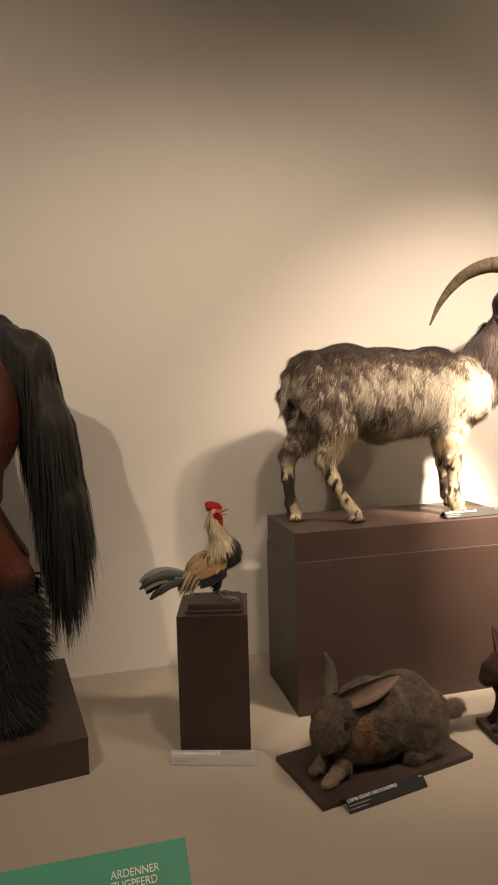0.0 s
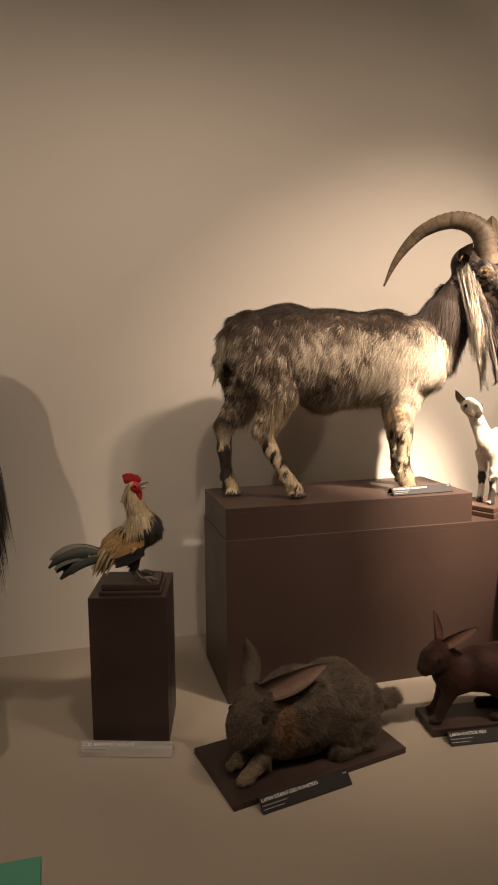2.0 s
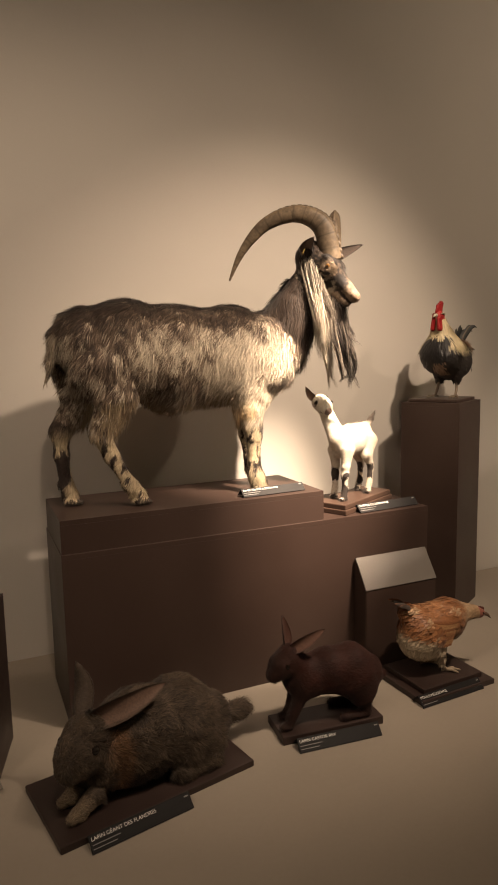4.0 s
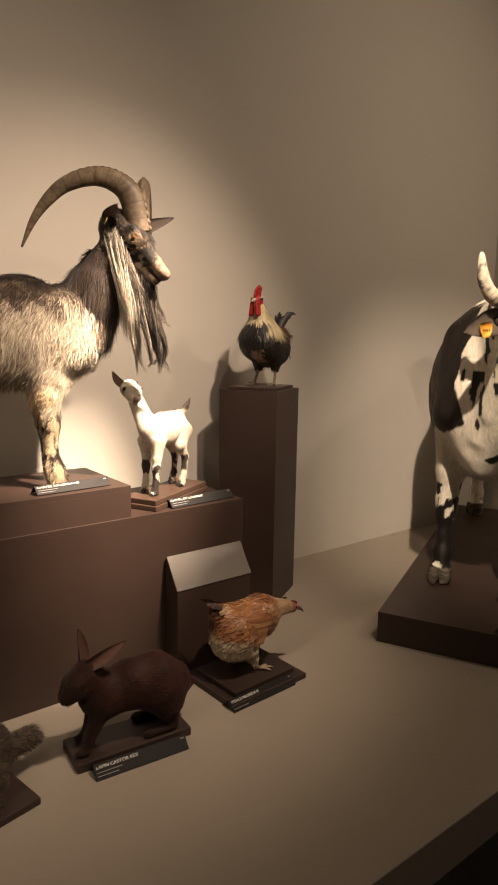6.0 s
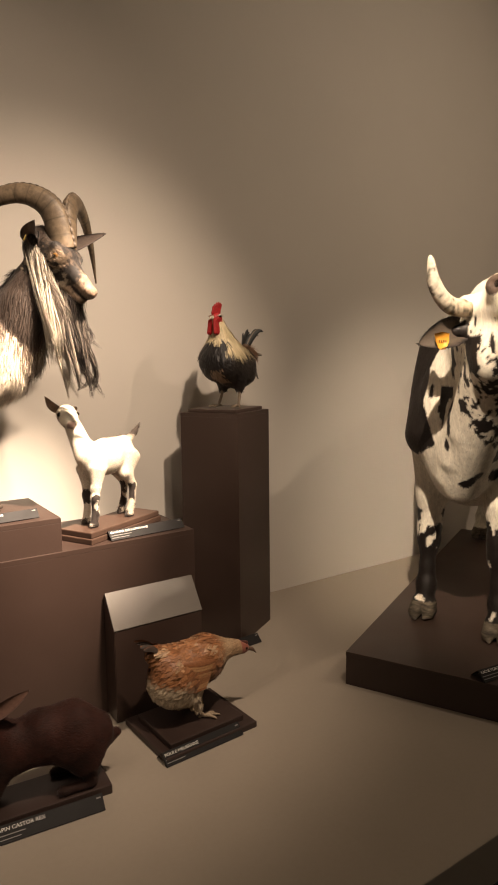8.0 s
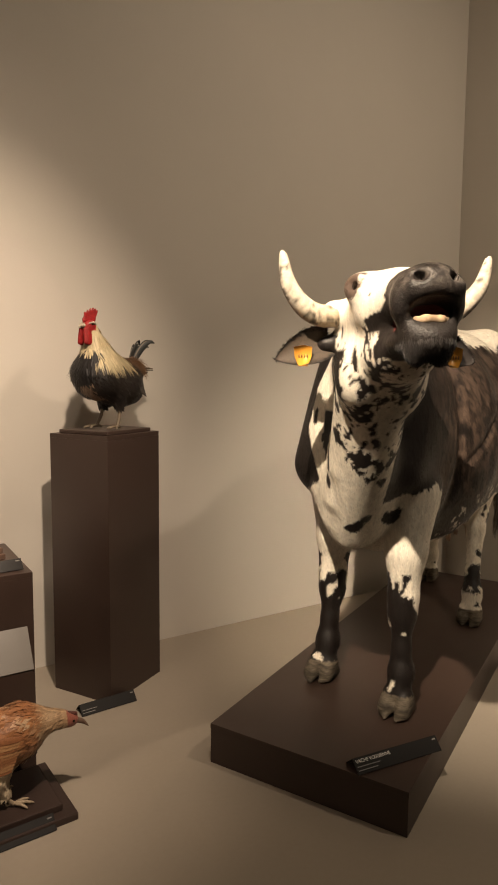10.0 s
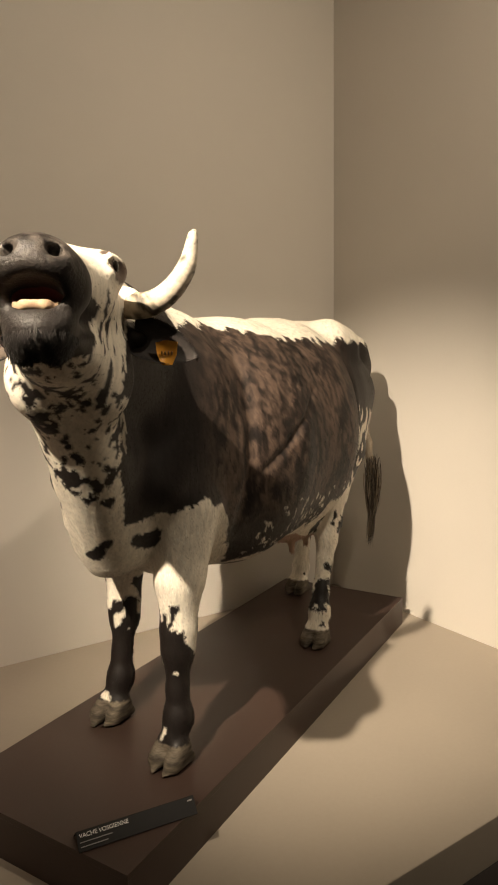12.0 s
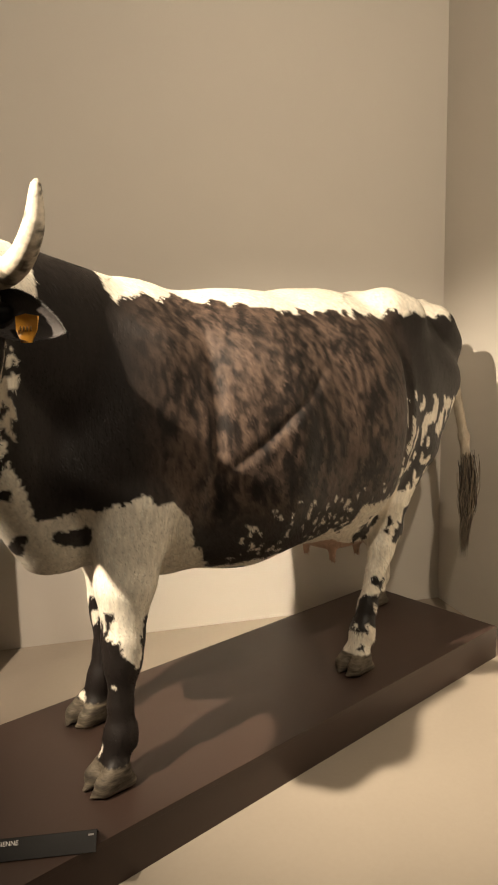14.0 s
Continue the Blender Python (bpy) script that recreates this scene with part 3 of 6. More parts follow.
    f.seg(H(0.60, 0, -0.045), H(0.29, 0, -0.062), (0.060, 0.034), (0.040, 0.014), 0.008, lf, cut=True)
    # legs: (shoulder or stifle, knee, fetlock, hoof)
    def leg(pts, hoof, turn=0.0):
        f.chain(pts, 0.03)
        c, s = math.cos(turn), math.sin(turn)
        for y in (0.030, -0.030):
            x = V(hoof[0] - y * s, hoof[1] + y * c, 0)
            f.seg(x + V(-0.02, 0, 0.055), x + V(0.035, 0, 0.030), (0.027, 0.045), (0.028, 0.028), 0.008)
            f.seg(x + V(-0.045, 0, 0.016), x + V(0.040, 0, 0.014), (0.027, 0.018), (0.025, 0.015), 0.006)
            f.seg(x + V(0.035, 0, 0.014), x + V(0.068, -0.4 * y, 0.008), (0.023, 0.013), (0.012, 0.007), 0.006)
            f.ball(x + V(-0.06, 0, 0.115), (0.016, 0.012, 0.018), 0.01)
    leg([(V(0.56, 0.17, 0.78), (0.09, 0.14)), (V(0.60, 0.16, 0.56), (0.068, 0.085)), (V(0.615, 0.16, 0.40), (0.050, 0.056)), (V(0.62, 0.16, 0.34), (0.046, 0.050)),
         (V(0.635, 0.165, 0.22), 0.031), (V(0.64, 0.17, 0.14), 0.042), (V(0.665, 0.17, 0.07), 0.042)], (0.68, 0.17))
    leg([(V(0.50, -0.16, 0.78), (0.09, 0.14)), (V(0.49, -0.16, 0.56), (0.068, 0.085)), (V(0.49, -0.17, 0.40), (0.050, 0.056)), (V(0.49, -0.17, 0.34), (0.046, 0.050)),
         (V(0.51, -0.17, 0.22), 0.031), (V(0.52, -0.17, 0.14), 0.042), (V(0.55, -0.17, 0.07), 0.042)], (0.57, -0.17), 0.3)
    leg([(V(-0.78, 0.15, 1.12), (0.12, 0.24)), (V(-0.64, 0.18, 0.84), (0.095, 0.17)), (V(-0.56, 0.17, 0.62), (0.06, 0.085)), (V(-0.57, 0.16, 0.50), (0.045, 0.06)), (V(-0.52, 0.16, 0.42), (0.042, 0.05)),
         (V(-0.42, 0.175, 0.22), 0.031), (V(-0.38, 0.185, 0.14), 0.042), (V(-0.35, 0.19, 0.07), 0.042)], (-0.33, 0.19))
    leg([(V(-0.80, -0.15, 1.12), (0.12, 0.24)), (V(-0.84, -0.17, 0.84), (0.09, 0.15)), (V(-0.98, -0.17, 0.60), (0.06, 0.075)), (V(-1.04, -0.17, 0.50), (0.045, 0.06)), (V(-1.02, -0.17, 0.42), (0.042, 0.05)),
         (V(-0.97, -0.18, 0.22), 0.031), (V(-0.95, -0.18, 0.14), 0.042), (V(-0.92, -0.18, 0.07), 0.042)], (-0.90, -0.18))
    f.ball(V(-0.42, 0, 0.53), (0.17, 0.15, 0.11), 0.06)
    for x, y in ((-0.34, 0.07), (-0.34, -0.07), (-0.48, 0.07), (-0.48, -0.07)):
        f.seg(V(x, y, 0.47), V(x, y, 0.40), 0.018, 0.012, 0.02)
    f.chain([(V(-0.98, 0, 1.36), 0.05), (V(-1.09, 0.01, 1.30), 0.036), (V(-1.16, 0.05, 1.10), 0.026), (V(-1.16, 0.12, 0.80), 0.020), (V(-1.15, 0.15, 0.60), 0.024)], 0.03)
    v, t = f.skin()
    # folds of skin at the shoulder, the ribs and the flank
    n = normals(v, t)
    for a_, b_, deep, wide in (((0.34, 1.22), (0.37, 0.68), 0.014, 0.022), ((-0.02, 1.12), (0.34, 0.84), 0.013, 0.016), ((-0.47, 1.26), (-0.44, 0.74), 0.020, 0.026), ((0.20, 1.20), (0.16, 0.85), 0.006, 0.05), ((0.05, 1.20), (0.0, 0.75), 0.006, 0.05)):
        a2, b2 = np.array(a_), np.array(b_)
        w_ = v[:, [0, 2]] - a2
        s_ = np.clip((w_ @ (b2 - a2)) / ((b2 - a2) @ (b2 - a2)), 0, 1)
        d_ = np.linalg.norm(w_ - s_[:, None] * (b2 - a2), axis=1)
        side_ = (np.abs(n[:, 1]) > 0.35) & (np.abs(v[:, 1]) > 0.12)
        v = v - n * (side_ * deep * np.exp(-(d_ / wide) ** 2) * np.sin(math.pi * np.clip(s_ * 0.8 + 0.1, 0, 1)))[:, None]

    def paint(p):
        x, y, z = p.T
        q = p * V(1.0, 1.0, 0.75)
        big, fine, jag = fbm(q, 5, 3) - 0.5, vnoise(p * V(1, 1, 0.5), 45, 8), vnoise(p * V(1, 1, 0.35), 28, 5) - 0.5
        hx, hy, hz = (p - p0) @ hd, (p - p0) @ lf, (p - p0)[:, 2] - 0.13 * ((p - p0) @ hd)
        # brown flank hair, its tone raised to carry the lamplight on the hide
        brown = V(0.105, 0.072, 0.055)
        c = lerp(BLK, brown, sstep(0.35 * fbm(p * V(1, 1, 0.5), 9, 21) + 0.3 * vnoise(p * V(1, 1, 0.35), 55, 22) + 0.35 * vnoise(p * V(1, 1, 0.4), 120, 23), 0.36, 0.64) * sstep(z, 0.62, 0.80) * sstep(-x, -0.62, -0.40) * (1 - sstep(-x, 0.30, 0.55)))
        white = np.zeros(len(p), bool)
        body = hx < -0.12
        lean = vnoise(np.stack([x + 0.5 * z, 0.3 * y, 0.12 * z], 1), 42, 15) - 0.5
        white |= body & (z + 0.055 * lean + 0.03 * big > 1.318 + 0.03 * sstep(x, 0.1, 0.5)) & (np.abs(y) < 0.3) & (x < 0.62)
        roan = (vnoise(p * V(1, 1, 0.6), 75, 19) > 0.74) & (z < 0.74) & (z > 0.50) & (x < 0.25) & (x > -0.40)
        white |= body & roan
        white |= body & (z + 0.12 * big + 0.05 * jag < 0.535 + 0.26 * sstep(x, 0.26, 0.50))
        white |= body & (x > 0.58) & (y < 0.02 + 0.22 * (x - 0.62) + 1.1 * np.maximum(x - 0.79, 0) + 0.16 * big + 0.05 * jag) & (y > -0.025 - 0.16 * sstep(x, 0.75, 0.95) + 0.22 * big + 0.06 * jag - 0.3 * (1 - sstep(z, 0.72, 0.84)))
        dots = (vnoise(p * V(1, 1, 0.45), 34, 61) > 0.60 + 0.16 * sstep(1.10 - z, 0.0, 0.30)) & (z > 0.82) & (x > 0.62)
        white &= ~dots
        spot1 = ((y - 0.075 + 0.02 * jag) / 0.045) ** 2 + ((z - 0.70 - 0.6 * (y - 0.075) + 0.03 * jag) / 0.020) ** 2 < 1
        spot2 = ((y - 0.150) / 0.020) ** 2 + ((z - 0.715 - 0.9 * (y - 0.15) + 0.03 * jag) / 0.024) ** 2 < 1
        # hind quarters: speckled edge
        sp = (fine > 0.62) & (x < -0.45) & (z < 1.02 + 0.2 * big) & (z > 0.55)
        white |= sp & (y > 0)
        # lower legs
        low = z < 0.56
        legp = fbm(p * V(1, 1, 0.8), 13, 31) + 0.16 * (fine - 0.5) + 0.10 * jag
        white = np.where(low & (z < 0.50) & (z > 0.28) & (x > 0), legp > 0.50 + 0.10 * (z < 0.42), white)
        white = np.where(low & (z <= 0.28) & (x > 0), legp > 0.70, white)
        white = np.where((z < 0.66) & (x < -0.25) & (z > 0.09), (legp > 0.30) & ~((z < 0.27) & (z > 0.15) & (y > 0) & (legp < 0.52)), white)
        c = np.where(white[:, None], WHT * (0.93 + 0.1 * fine[:, None]), c)
        c = np.where(((spot1 | spot2) & (x > 0.5))[:, None], BLK, c)
        # head
        head = hx > -0.12
        cheek = fbm(p, 16, 41)
        speck = 0.6 * vnoise(p * V(1, 1, 0.6), 58, 44) + 0.4 * vnoise(p * V(1, 1, 0.5), 120, 45) + 0.5 * (cheek - 0.5)
        hw = speck < 0.575 - 0.07 * sstep(-hz, 0.08, 0.20) + 0.30 * sstep(hz, -0.10, 0.02)
        hc = np.where(hw[:, None], WHT, BLK * 1.2)
        muz = (hx + 0.10 * (cheek - 0.5) > 0.335 - 0.075 * sstep(0.075 - np.abs(hz + 0.085), 0.0, 0.03))
        hc = np.where(muz[:, None], lerp(V(0.012, 0.009, 0.008), V(0.090, 0.076, 0.066), sstep(vnoise(p, 75, 71) * 0.5 + vnoise(p, 190, 72) * 0.5, 0.36, 0.70) * (0.12 + 0.88 * sstep(hz, -0.03, 0.02))), hc)
        ear = (np.abs(hy) > 0.125) & (hx < 0.10) & (hz < 0.0)
        hc = np.where(ear[:, None], BLK, hc)
        lid = (np.hypot(hx - 0.207, hz - 0.054) < 0.034) & (np.abs(hy) > 0.09)
        hc = np.where((lid & (cheek > 0.38))[:, None], V(0.10, 0.070, 0.055), hc)
        mouth = (hx > 0.22) & (np.abs(hz + 0.052) < 0.036) & (np.abs(hy) < 0.048) & (hx < 0.395)
        hc = np.where(mouth[:, None], V(0.26, 0.055, 0.045), hc)
        c = np.where(head[:, None], hc, c)
        c = np.where(((x < -1.07) & (z < 1.22))[:, None], V(0.42, 0.36, 0.28), c)
        c = np.where((z < 0.075)[:, None], lerp(V(0.045, 0.036, 0.028), V(0.20, 0.165, 0.12), vnoise(p * V(1, 1, 4), 26, 2)), c)
        teat = (z < 0.50) & (np.abs(y) < 0.12) & (x < -0.25) & (x > -0.6) & (z > 0.36)
        c = np.where(teat[:, None], V(0.45, 0.30, 0.22), c)
        return c

    hx = (v - p0) @ hd
    wet = (hx[t].mean(1) > 0.40)
    hoof = v[t].mean(1)[:, 2] < 0.075
    o.add(v, t, np.where(hoof, 7, np.where(wet, 4, 1)), paint(v))
    comb = lambda p, n: np.where(((p - p0) @ hd > -0.1)[:, None], -hd, V(-0.55, 0, -0.8))
    short = lambda p: np.where((p - p0) @ hd > -0.1, 0.007, np.where(p[:, 2] > 1.31, 0.018, np.where(np.abs(p[:, 0]) < 0.5, 0.020, 0.012)))
    keep = lambda p: ((p[:, 2] > 0.085) & ((p - p0) @ hd < 0.34)).astype(float)
    o.hair(v, t, 170000, comb, short, 0.0019, paint, 0.06, 0.1, 1, keep, 3, 0.16, vary=0.40)
    o.hair(v, t, 3000, lambda p, n: hd * 0.3 - np.tile(up, (len(p), 1)), 0.018, 0.0016, paint, 0.3, 0.2, 0, lambda p: (((p - p0) @ hd > 0.33) & ((p - p0)[:, 2] - 0.13 * ((p - p0) @ hd) < -0.115)).astype(float), 13, 0.3)
    o.piece("tail_tuft", "long dark and pale tail hair")
    for n_ in range(5):
        o.lock([V(-1.152, 0.148, 0.66), V(-1.15 - 0.025 * (n_ - 2) / 2, 0.15 + 0.02 * math.sin(n_), 0.54), V(-1.15 + 0.018 * math.cos(2 * n_), 0.15, 0.42), V(-1.14 + 0.02 * math.sin(3 * n_), 0.15 + 0.015 * math.cos(n_), 0.31 - 0.02 * n_)], V(0, 0, 0.06), 0.014, 240, V(0.030, 0.022, 0.017), V(0.34, 0.27, 0.19), 0.0024, 0.022, 80 + n_, mixed=0.30, tip=0.25)
    for s in (1, -1):
        o.piece("horn", "pale horn with dark streaks")
        hc = lambda p, al: lerp(V(0.40, 0.31, 0.20), V(0.66, 0.59, 0.48), al * 2) * (0.20 + 0.85 * sstep(0.6 * vnoise(p, 45, 6) + 0.4 * vnoise(p, 130, 7) + 0.30 * np.abs(al - 0.25), 0.38, 0.56))[:, None]
        o.tube([H(0.02, 0.10 * s, 0.025), H(0.030, 0.17 * s, 0.018), H(0.045, 0.225 * s, 0.042), H(0.065, 0.268 * s, 0.095), H(0.075, 0.284 * s, 0.163), H(0.077, 0.284 * s, 0.176)],
               [0.034, 0.031, 0.027, 0.022, 0.011, 0.003], hc, 2, 16, 70, 0.035, 22)
        o.piece("eye")
        o.bead(H(0.206, 0.112 * s, 0.054), 0.0165, V(0.012, 0.008, 0.006), 3)
    o.piece("tongue", "dull red tongue deep in the mouth")
    g = Frame(0.005)
    g.seg(H(0.30, 0, -0.074), H(0.385, 0, -0.078), (0.034, 0.010), (0.030, 0.007), 0.01, lf)
    tv, tt = g.skin()
    o.add(tv, tt, 4, lerp(V(0.10, 0.020, 0.016), V(0.20, 0.055, 0.045), vnoise(tv, 160, 3)))
    o.piece("teeth", "worn yellowish lower gum and teeth")
    g = Frame(0.0035)
    g.seg(H(0.400, -0.046, -0.083), H(0.424, -0.018, -0.074), 0.007, 0.009, 0.008)
    g.seg(H(0.424, -0.018, -0.074), H(0.424, 0.018, -0.074), 0.009, 0.009, 0.008)
    g.seg(H(0.424, 0.018, -0.074), H(0.400, 0.046, -0.083), 0.009, 0.007, 0.008)
    for n_ in range(-3, 4):
        g.ball(H(0.428 - 0.0016 * n_ * n_, 0.0118 * n_, -0.070), (0.006, 0.0066, 0.0065), 0.003)
    tv, tt = g.skin()
    o.add(tv, tt, 2, lerp(V(0.34, 0.21, 0.14), V(0.50, 0.38, 0.24), vnoise(tv, 120, 3)))
    for s in (1, -1):
        o.piece("ear", "black hanging ear with a pale hairy hollow")
        o.ear([H(-0.006, 0.135 * s, -0.050), H(0.004, 0.205 * s, -0.072), H(0.000, 0.290 * s, -0.098)], hd + up * 0.15, 0.104, 0.24, BLK * 1.3, BLK * 1.6 if s > 0 else V(0.07, 0.052, 0.038), 0, 0.006, 0.45, 2600, 0.014)
    # ear tags, bent plates
    for s in (1, -1):
        o.piece("ear_tag", "orange plastic ear tag")
        w, hgt = 0.026, 0.032
        base = H(0.026, 0.218 * s, -0.090)
        q = [base + lf * (x * s) + up * z + hd * d for x, z, d in ((-w, hgt * 0.7, 0.0), (0, hgt * 0.85, 0.004), (w, hgt * 0.7, 0.0), (w * 0.9, -hgt * 0.2, 0.004), (0.012, -hgt, 0.006), (-0.012, -hgt, 0.006), (-w * 0.9, -hgt * 0.2, 0.004))]
        q += [x - hd * 0.003 for x in q]
        tri = [(0, i, i + 1) for i in range(1, 6)] + [(7, 7 + i + 1, 7 + i) for i in range(1, 6)] + [(i, (i + 1) % 7, 7 + (i + 1) % 7) for i in range(7)] + [(i, 7 + (i + 1) % 7, 7 + i) for i in range(7)]
        o.add(np.array(q), tri, 6, V(0.72, 0.33, 0.045))
        for k in range(4):
            o.bead(base + lf * (s * (-0.0115 + 0.0077 * k)) + up * (-0.004) + hd * 0.006, (0.0022, 0.0022, 0.0055), V(0.16, 0.08, 0.02), 6)
    return o.build("cow", pose(4.01, 2.28, 0.142, 0, 0, 206.1), "black and white mounted horned cow with orange ear tags", "cow")


cow()


def goat():
    o = Mount()
    f = Frame(0.0085)
    O = V(1.35, 2.68, 0.775)
    W = lambda x, y, z: V(x, y, z) - O
    f.chain([(W(1.715, 2.68, 1.36), (0.105, 0.14)), (W(1.55, 2.68, 1.345), (0.125, 0.17)), (W(1.30, 2.68, 1.335), (0.145, 0.18)),
             (W(1.10, 2.68, 1.375), (0.13, 0.16)), (W(0.965, 2.68, 1.40), (0.105, 0.12))], 0.05)
    f.seg(W(1.755, 2.67, 1.38), W(1.878, 2.605, 1.645), (0.080, 0.125), (0.056, 0.068), 0.045)
    for y in (2.62, 2.745):
        f.seg(W(1.735, 2.68, 1.30), W(1.635, y, 1.16), (0.060, 0.075), (0.040, 0.050), 0.05)
    for y in (2.595, 2.765):
        f.seg(W(1.63, y, 1.42), W(1.69, y, 1.28), (0.04, 0.08), (0.04, 0.07), 0.05)
    # head: looks down past the visitor
    hd = unit(V(0.100, -0.135, -0.150))
    rt = unit(V(hd[1], -hd[0], 0))
    up = np.cross(rt, hd)
    p0 = W(1.885, 2.595, 1.726)
    H = lambda x, y, z: p0 + hd * x + rt * y + up * z
    f.seg(H(-0.015, 0, -0.004), H(0.09, 0, 0.004), (0.056, 0.064), (0.056, 0.058), 0.03, rt)
    f.seg(H(0.09, 0, 0.004), H(0.200, 0, -0.004), (0.047, 0.050), (0.027, 0.029), 0.03, rt)
    f.seg(H(0.200, 0, -0.004), H(0.246, 0, -0.008), (0.027, 0.029), (0.026, 0.024), 0.012, rt)
    f.seg(H(0.04, 0, -0.055), H(0.14, 0, -0.048), (0.046, 0.040), (0.030, 0.028), 0.025, rt)
    f.seg(H(0.14, 0, -0.048), H(0.236, 0, -0.046), (0.027, 0.024), (0.023, 0.016), 0.015, rt)
    f.seg(H(0.31, 0, -0.030), H(0.205, 0, -0.032), (0.036, 0.0016), (0.030, 0.0016), 0.003, rt, cut=True)
    for s in (1, -1):
        f.seg(H(0.070, 0.046 * s, 0.044), H(0.118, 0.042 * s, 0.040), 0.016, 0.012, 0.018)
        f.ball(H(0.100, 0.052 * s, 0.018), (0.020, 0.020, 0.020), 0.016)
        f.ball(H(0.098, 0.068 * s, 0.024), 0.0125, 0.005, cut=True)
        f.ball(H(0.246, 0.017 * s, 0.000), (0.016, 0.013, 0.014), 0.010)
        f.seg(H(0.285, 0.012 * s, 0.004), H(0.255, 0.024 * s, 0.012), 0.0075, 0.006, 0.003, cut=True)
        f.seg(H(-0.02, 0.046 * s, 0.006), H(-0.012, 0.072 * s, 0.022), 0.020, 0.016, 0.014)

    def leg(pts):
        f.chain(pts, 0.02)
        x, y, z = pts[-1][0]
        for d in (0.016, -0.016):
            f.seg(V(x - 0.018, y + d, 0.018), V(x + 0.030, y + d * 1.2, 0.012), (0.014, 0.018), (0.012, 0.011), 0.004)
        f.ball(V(x - 0.03, y, 0.045), (0.012, 0.014, 0.014), 0.008)
    leg([(W(1.02, 2.60, 1.33), (0.06, 0.125)), (W(1.05, 2.60, 1.20), (0.05, 0.075)), (W(0.985, 2.60, 1.06), (0.026, 0.036)), (W(1.02, 2.60, 0.97), (0.021, 0.026)), (W(1.085, 2.60, 0.86), 0.021), (W(1.125, 2.60, 0.815), 0.024)])
    leg([(W(0.96, 2.76, 1.33), (0.06, 0.125)), (W(0.95, 2.75, 1.18), (0.05, 0.07)), (W(0.86, 2.735, 1.07), (0.026, 0.036)), (W(0.855, 2.73, 0.97), (0.021, 0.026)), (W(0.865, 2.72, 0.86), 0.021), (W(0.885, 2.72, 0.815), 0.024)])
    leg([(W(1.61, 2.61, 1.28), (0.05, 0.085)), (W(1.60, 2.61, 1.12), (0.036, 0.048)), (W(1.605, 2.605, 1.01), (0.029, 0.032)), (W(1.603, 2.60, 0.90), 0.022), (W(1.605, 2.59, 0.85), 0.026), (W(1.622, 2.58, 0.815), 0.026)])
    leg([(W(1.63, 2.75, 1.28), (0.05, 0.085)), (W(1.63, 2.75, 1.12), (0.036, 0.045)), (W(1.64, 2.75, 1.00), (0.030, 0.033)), (W(1.65, 2.75, 0.90), 0.023), (W(1.66, 2.75, 0.85), 0.026), (W(1.685, 2.75, 0.815), 0.026)])
    f.chain([(W(0.90, 2.68, 1.47), 0.03), (W(0.862, 2.68, 1.43), 0.022), (W(0.835, 2.68, 1.34), 0.010)], 0.02)
    v, t = f.skin()
    near = lambda p, r=0.29: (np.linalg.norm(p - p0, axis=1) < r) & ((p - p0) @ hd > 0.004) & ((p - p0) @ up > -0.094 + 0.12 * np.maximum((p - p0) @ hd - 0.1, 0))
    neck = lambda p: sstep(p[:, 0] + 0.35 * (p[:, 2] - 0.62), 0.37, 0.47)

    def paint(p):
        x, y, z = p.T
        lie = np.stack([x + 0.55 * z, y, 0.32 * z], 1)
        tuft_ = vnoise(lie, 36, 3) * 0.22 + vnoise(lie, 80, 5) * 0.40 + vnoise(lie, 170, 6) * 0.38
        broad = fbm(p, 8, 9)
        dark, mid, pale, cream = V(0.050, 0.033, 0.024), V(0.20, 0.142, 0.100), V(0.62, 0.53, 0.41), V(0.54, 0.38, 0.20)
        # forequarter paler: white hair there, plus the spotlight's bleaching put into the coat
        w = 0.16 - 0.55 * sstep(z, 0.62, 0.75) + 0.42 * sstep(x, 0.02, 0.24) * (1 - sstep(z, 0.60, 0.70)) - 0.14 * sstep(-x, 0.05, 0.40)
        w = w - 0.52 * neck(p) * sstep(z, 0.44, 0.56)
        q = 2.3 * (tuft_ - 0.5) + 0.40 * (broad - 0.5) + w
        c = lerp(dark, mid, sstep(q, -0.42, 0.05))
        c = lerp(c, pale, sstep(q, -0.02, 0.30))
        c = lerp(c, cream, sstep(0.40 - z, -0.02, 0.06) * sstep(z, 0.30, 0.34) * (np.abs(x + 0.02) < 0.28) * 0.75)
        # legs: cream, with dark broken fronts
        lp = fbm(p * V(1, 1, 0.40), 42, 17) + 3.0 * (x - 0.262) * (np.abs(x - 0.27) < 0.07) + 0.05 * sstep(z, 0.05, 0.13) * (1 - sstep(z, 0.20, 0.29)) - 0.01
        lc = lerp(V(0.58, 0.47, 0.31), V(0.035, 0.022, 0.017), sstep(lp, 0.50, 0.56))
        c = lerp(c, lc, sstep(0.30 - z, -0.02, 0.04))
        c = np.where((z < 0.024)[:, None], V(0.06, 0.045, 0.035), c)
        hx, hy, hz = (p - p0) @ hd, (p - p0) @ rt, (p - p0) @ up
        hb = 0.5 * fbm(p, 34, 23) + 0.5 * vnoise(p, 95, 24)
        hc = lerp(V(0.014, 0.010, 0.008), V(0.12, 0.085, 0.06), sstep(hb, 0.52, 0.72))
        hc = lerp(hc, V(0.25, 0.18, 0.125), sstep(hx + 0.9 * np.maximum(-hz - 0.005, 0) + 0.10 * (hb - 0.5), 0.190, 0.222))
        hc = np.where(((hx > 0.245) & (hz > -0.005) & (hb > 0.5))[:, None], V(0.30, 0.20, 0.14), hc)
        cheek = (hz < -0.005) & (hx < 0.17) & (hb > 0.47)
        hc = np.where(cheek[:, None], V(0.30, 0.25, 0.19), hc)
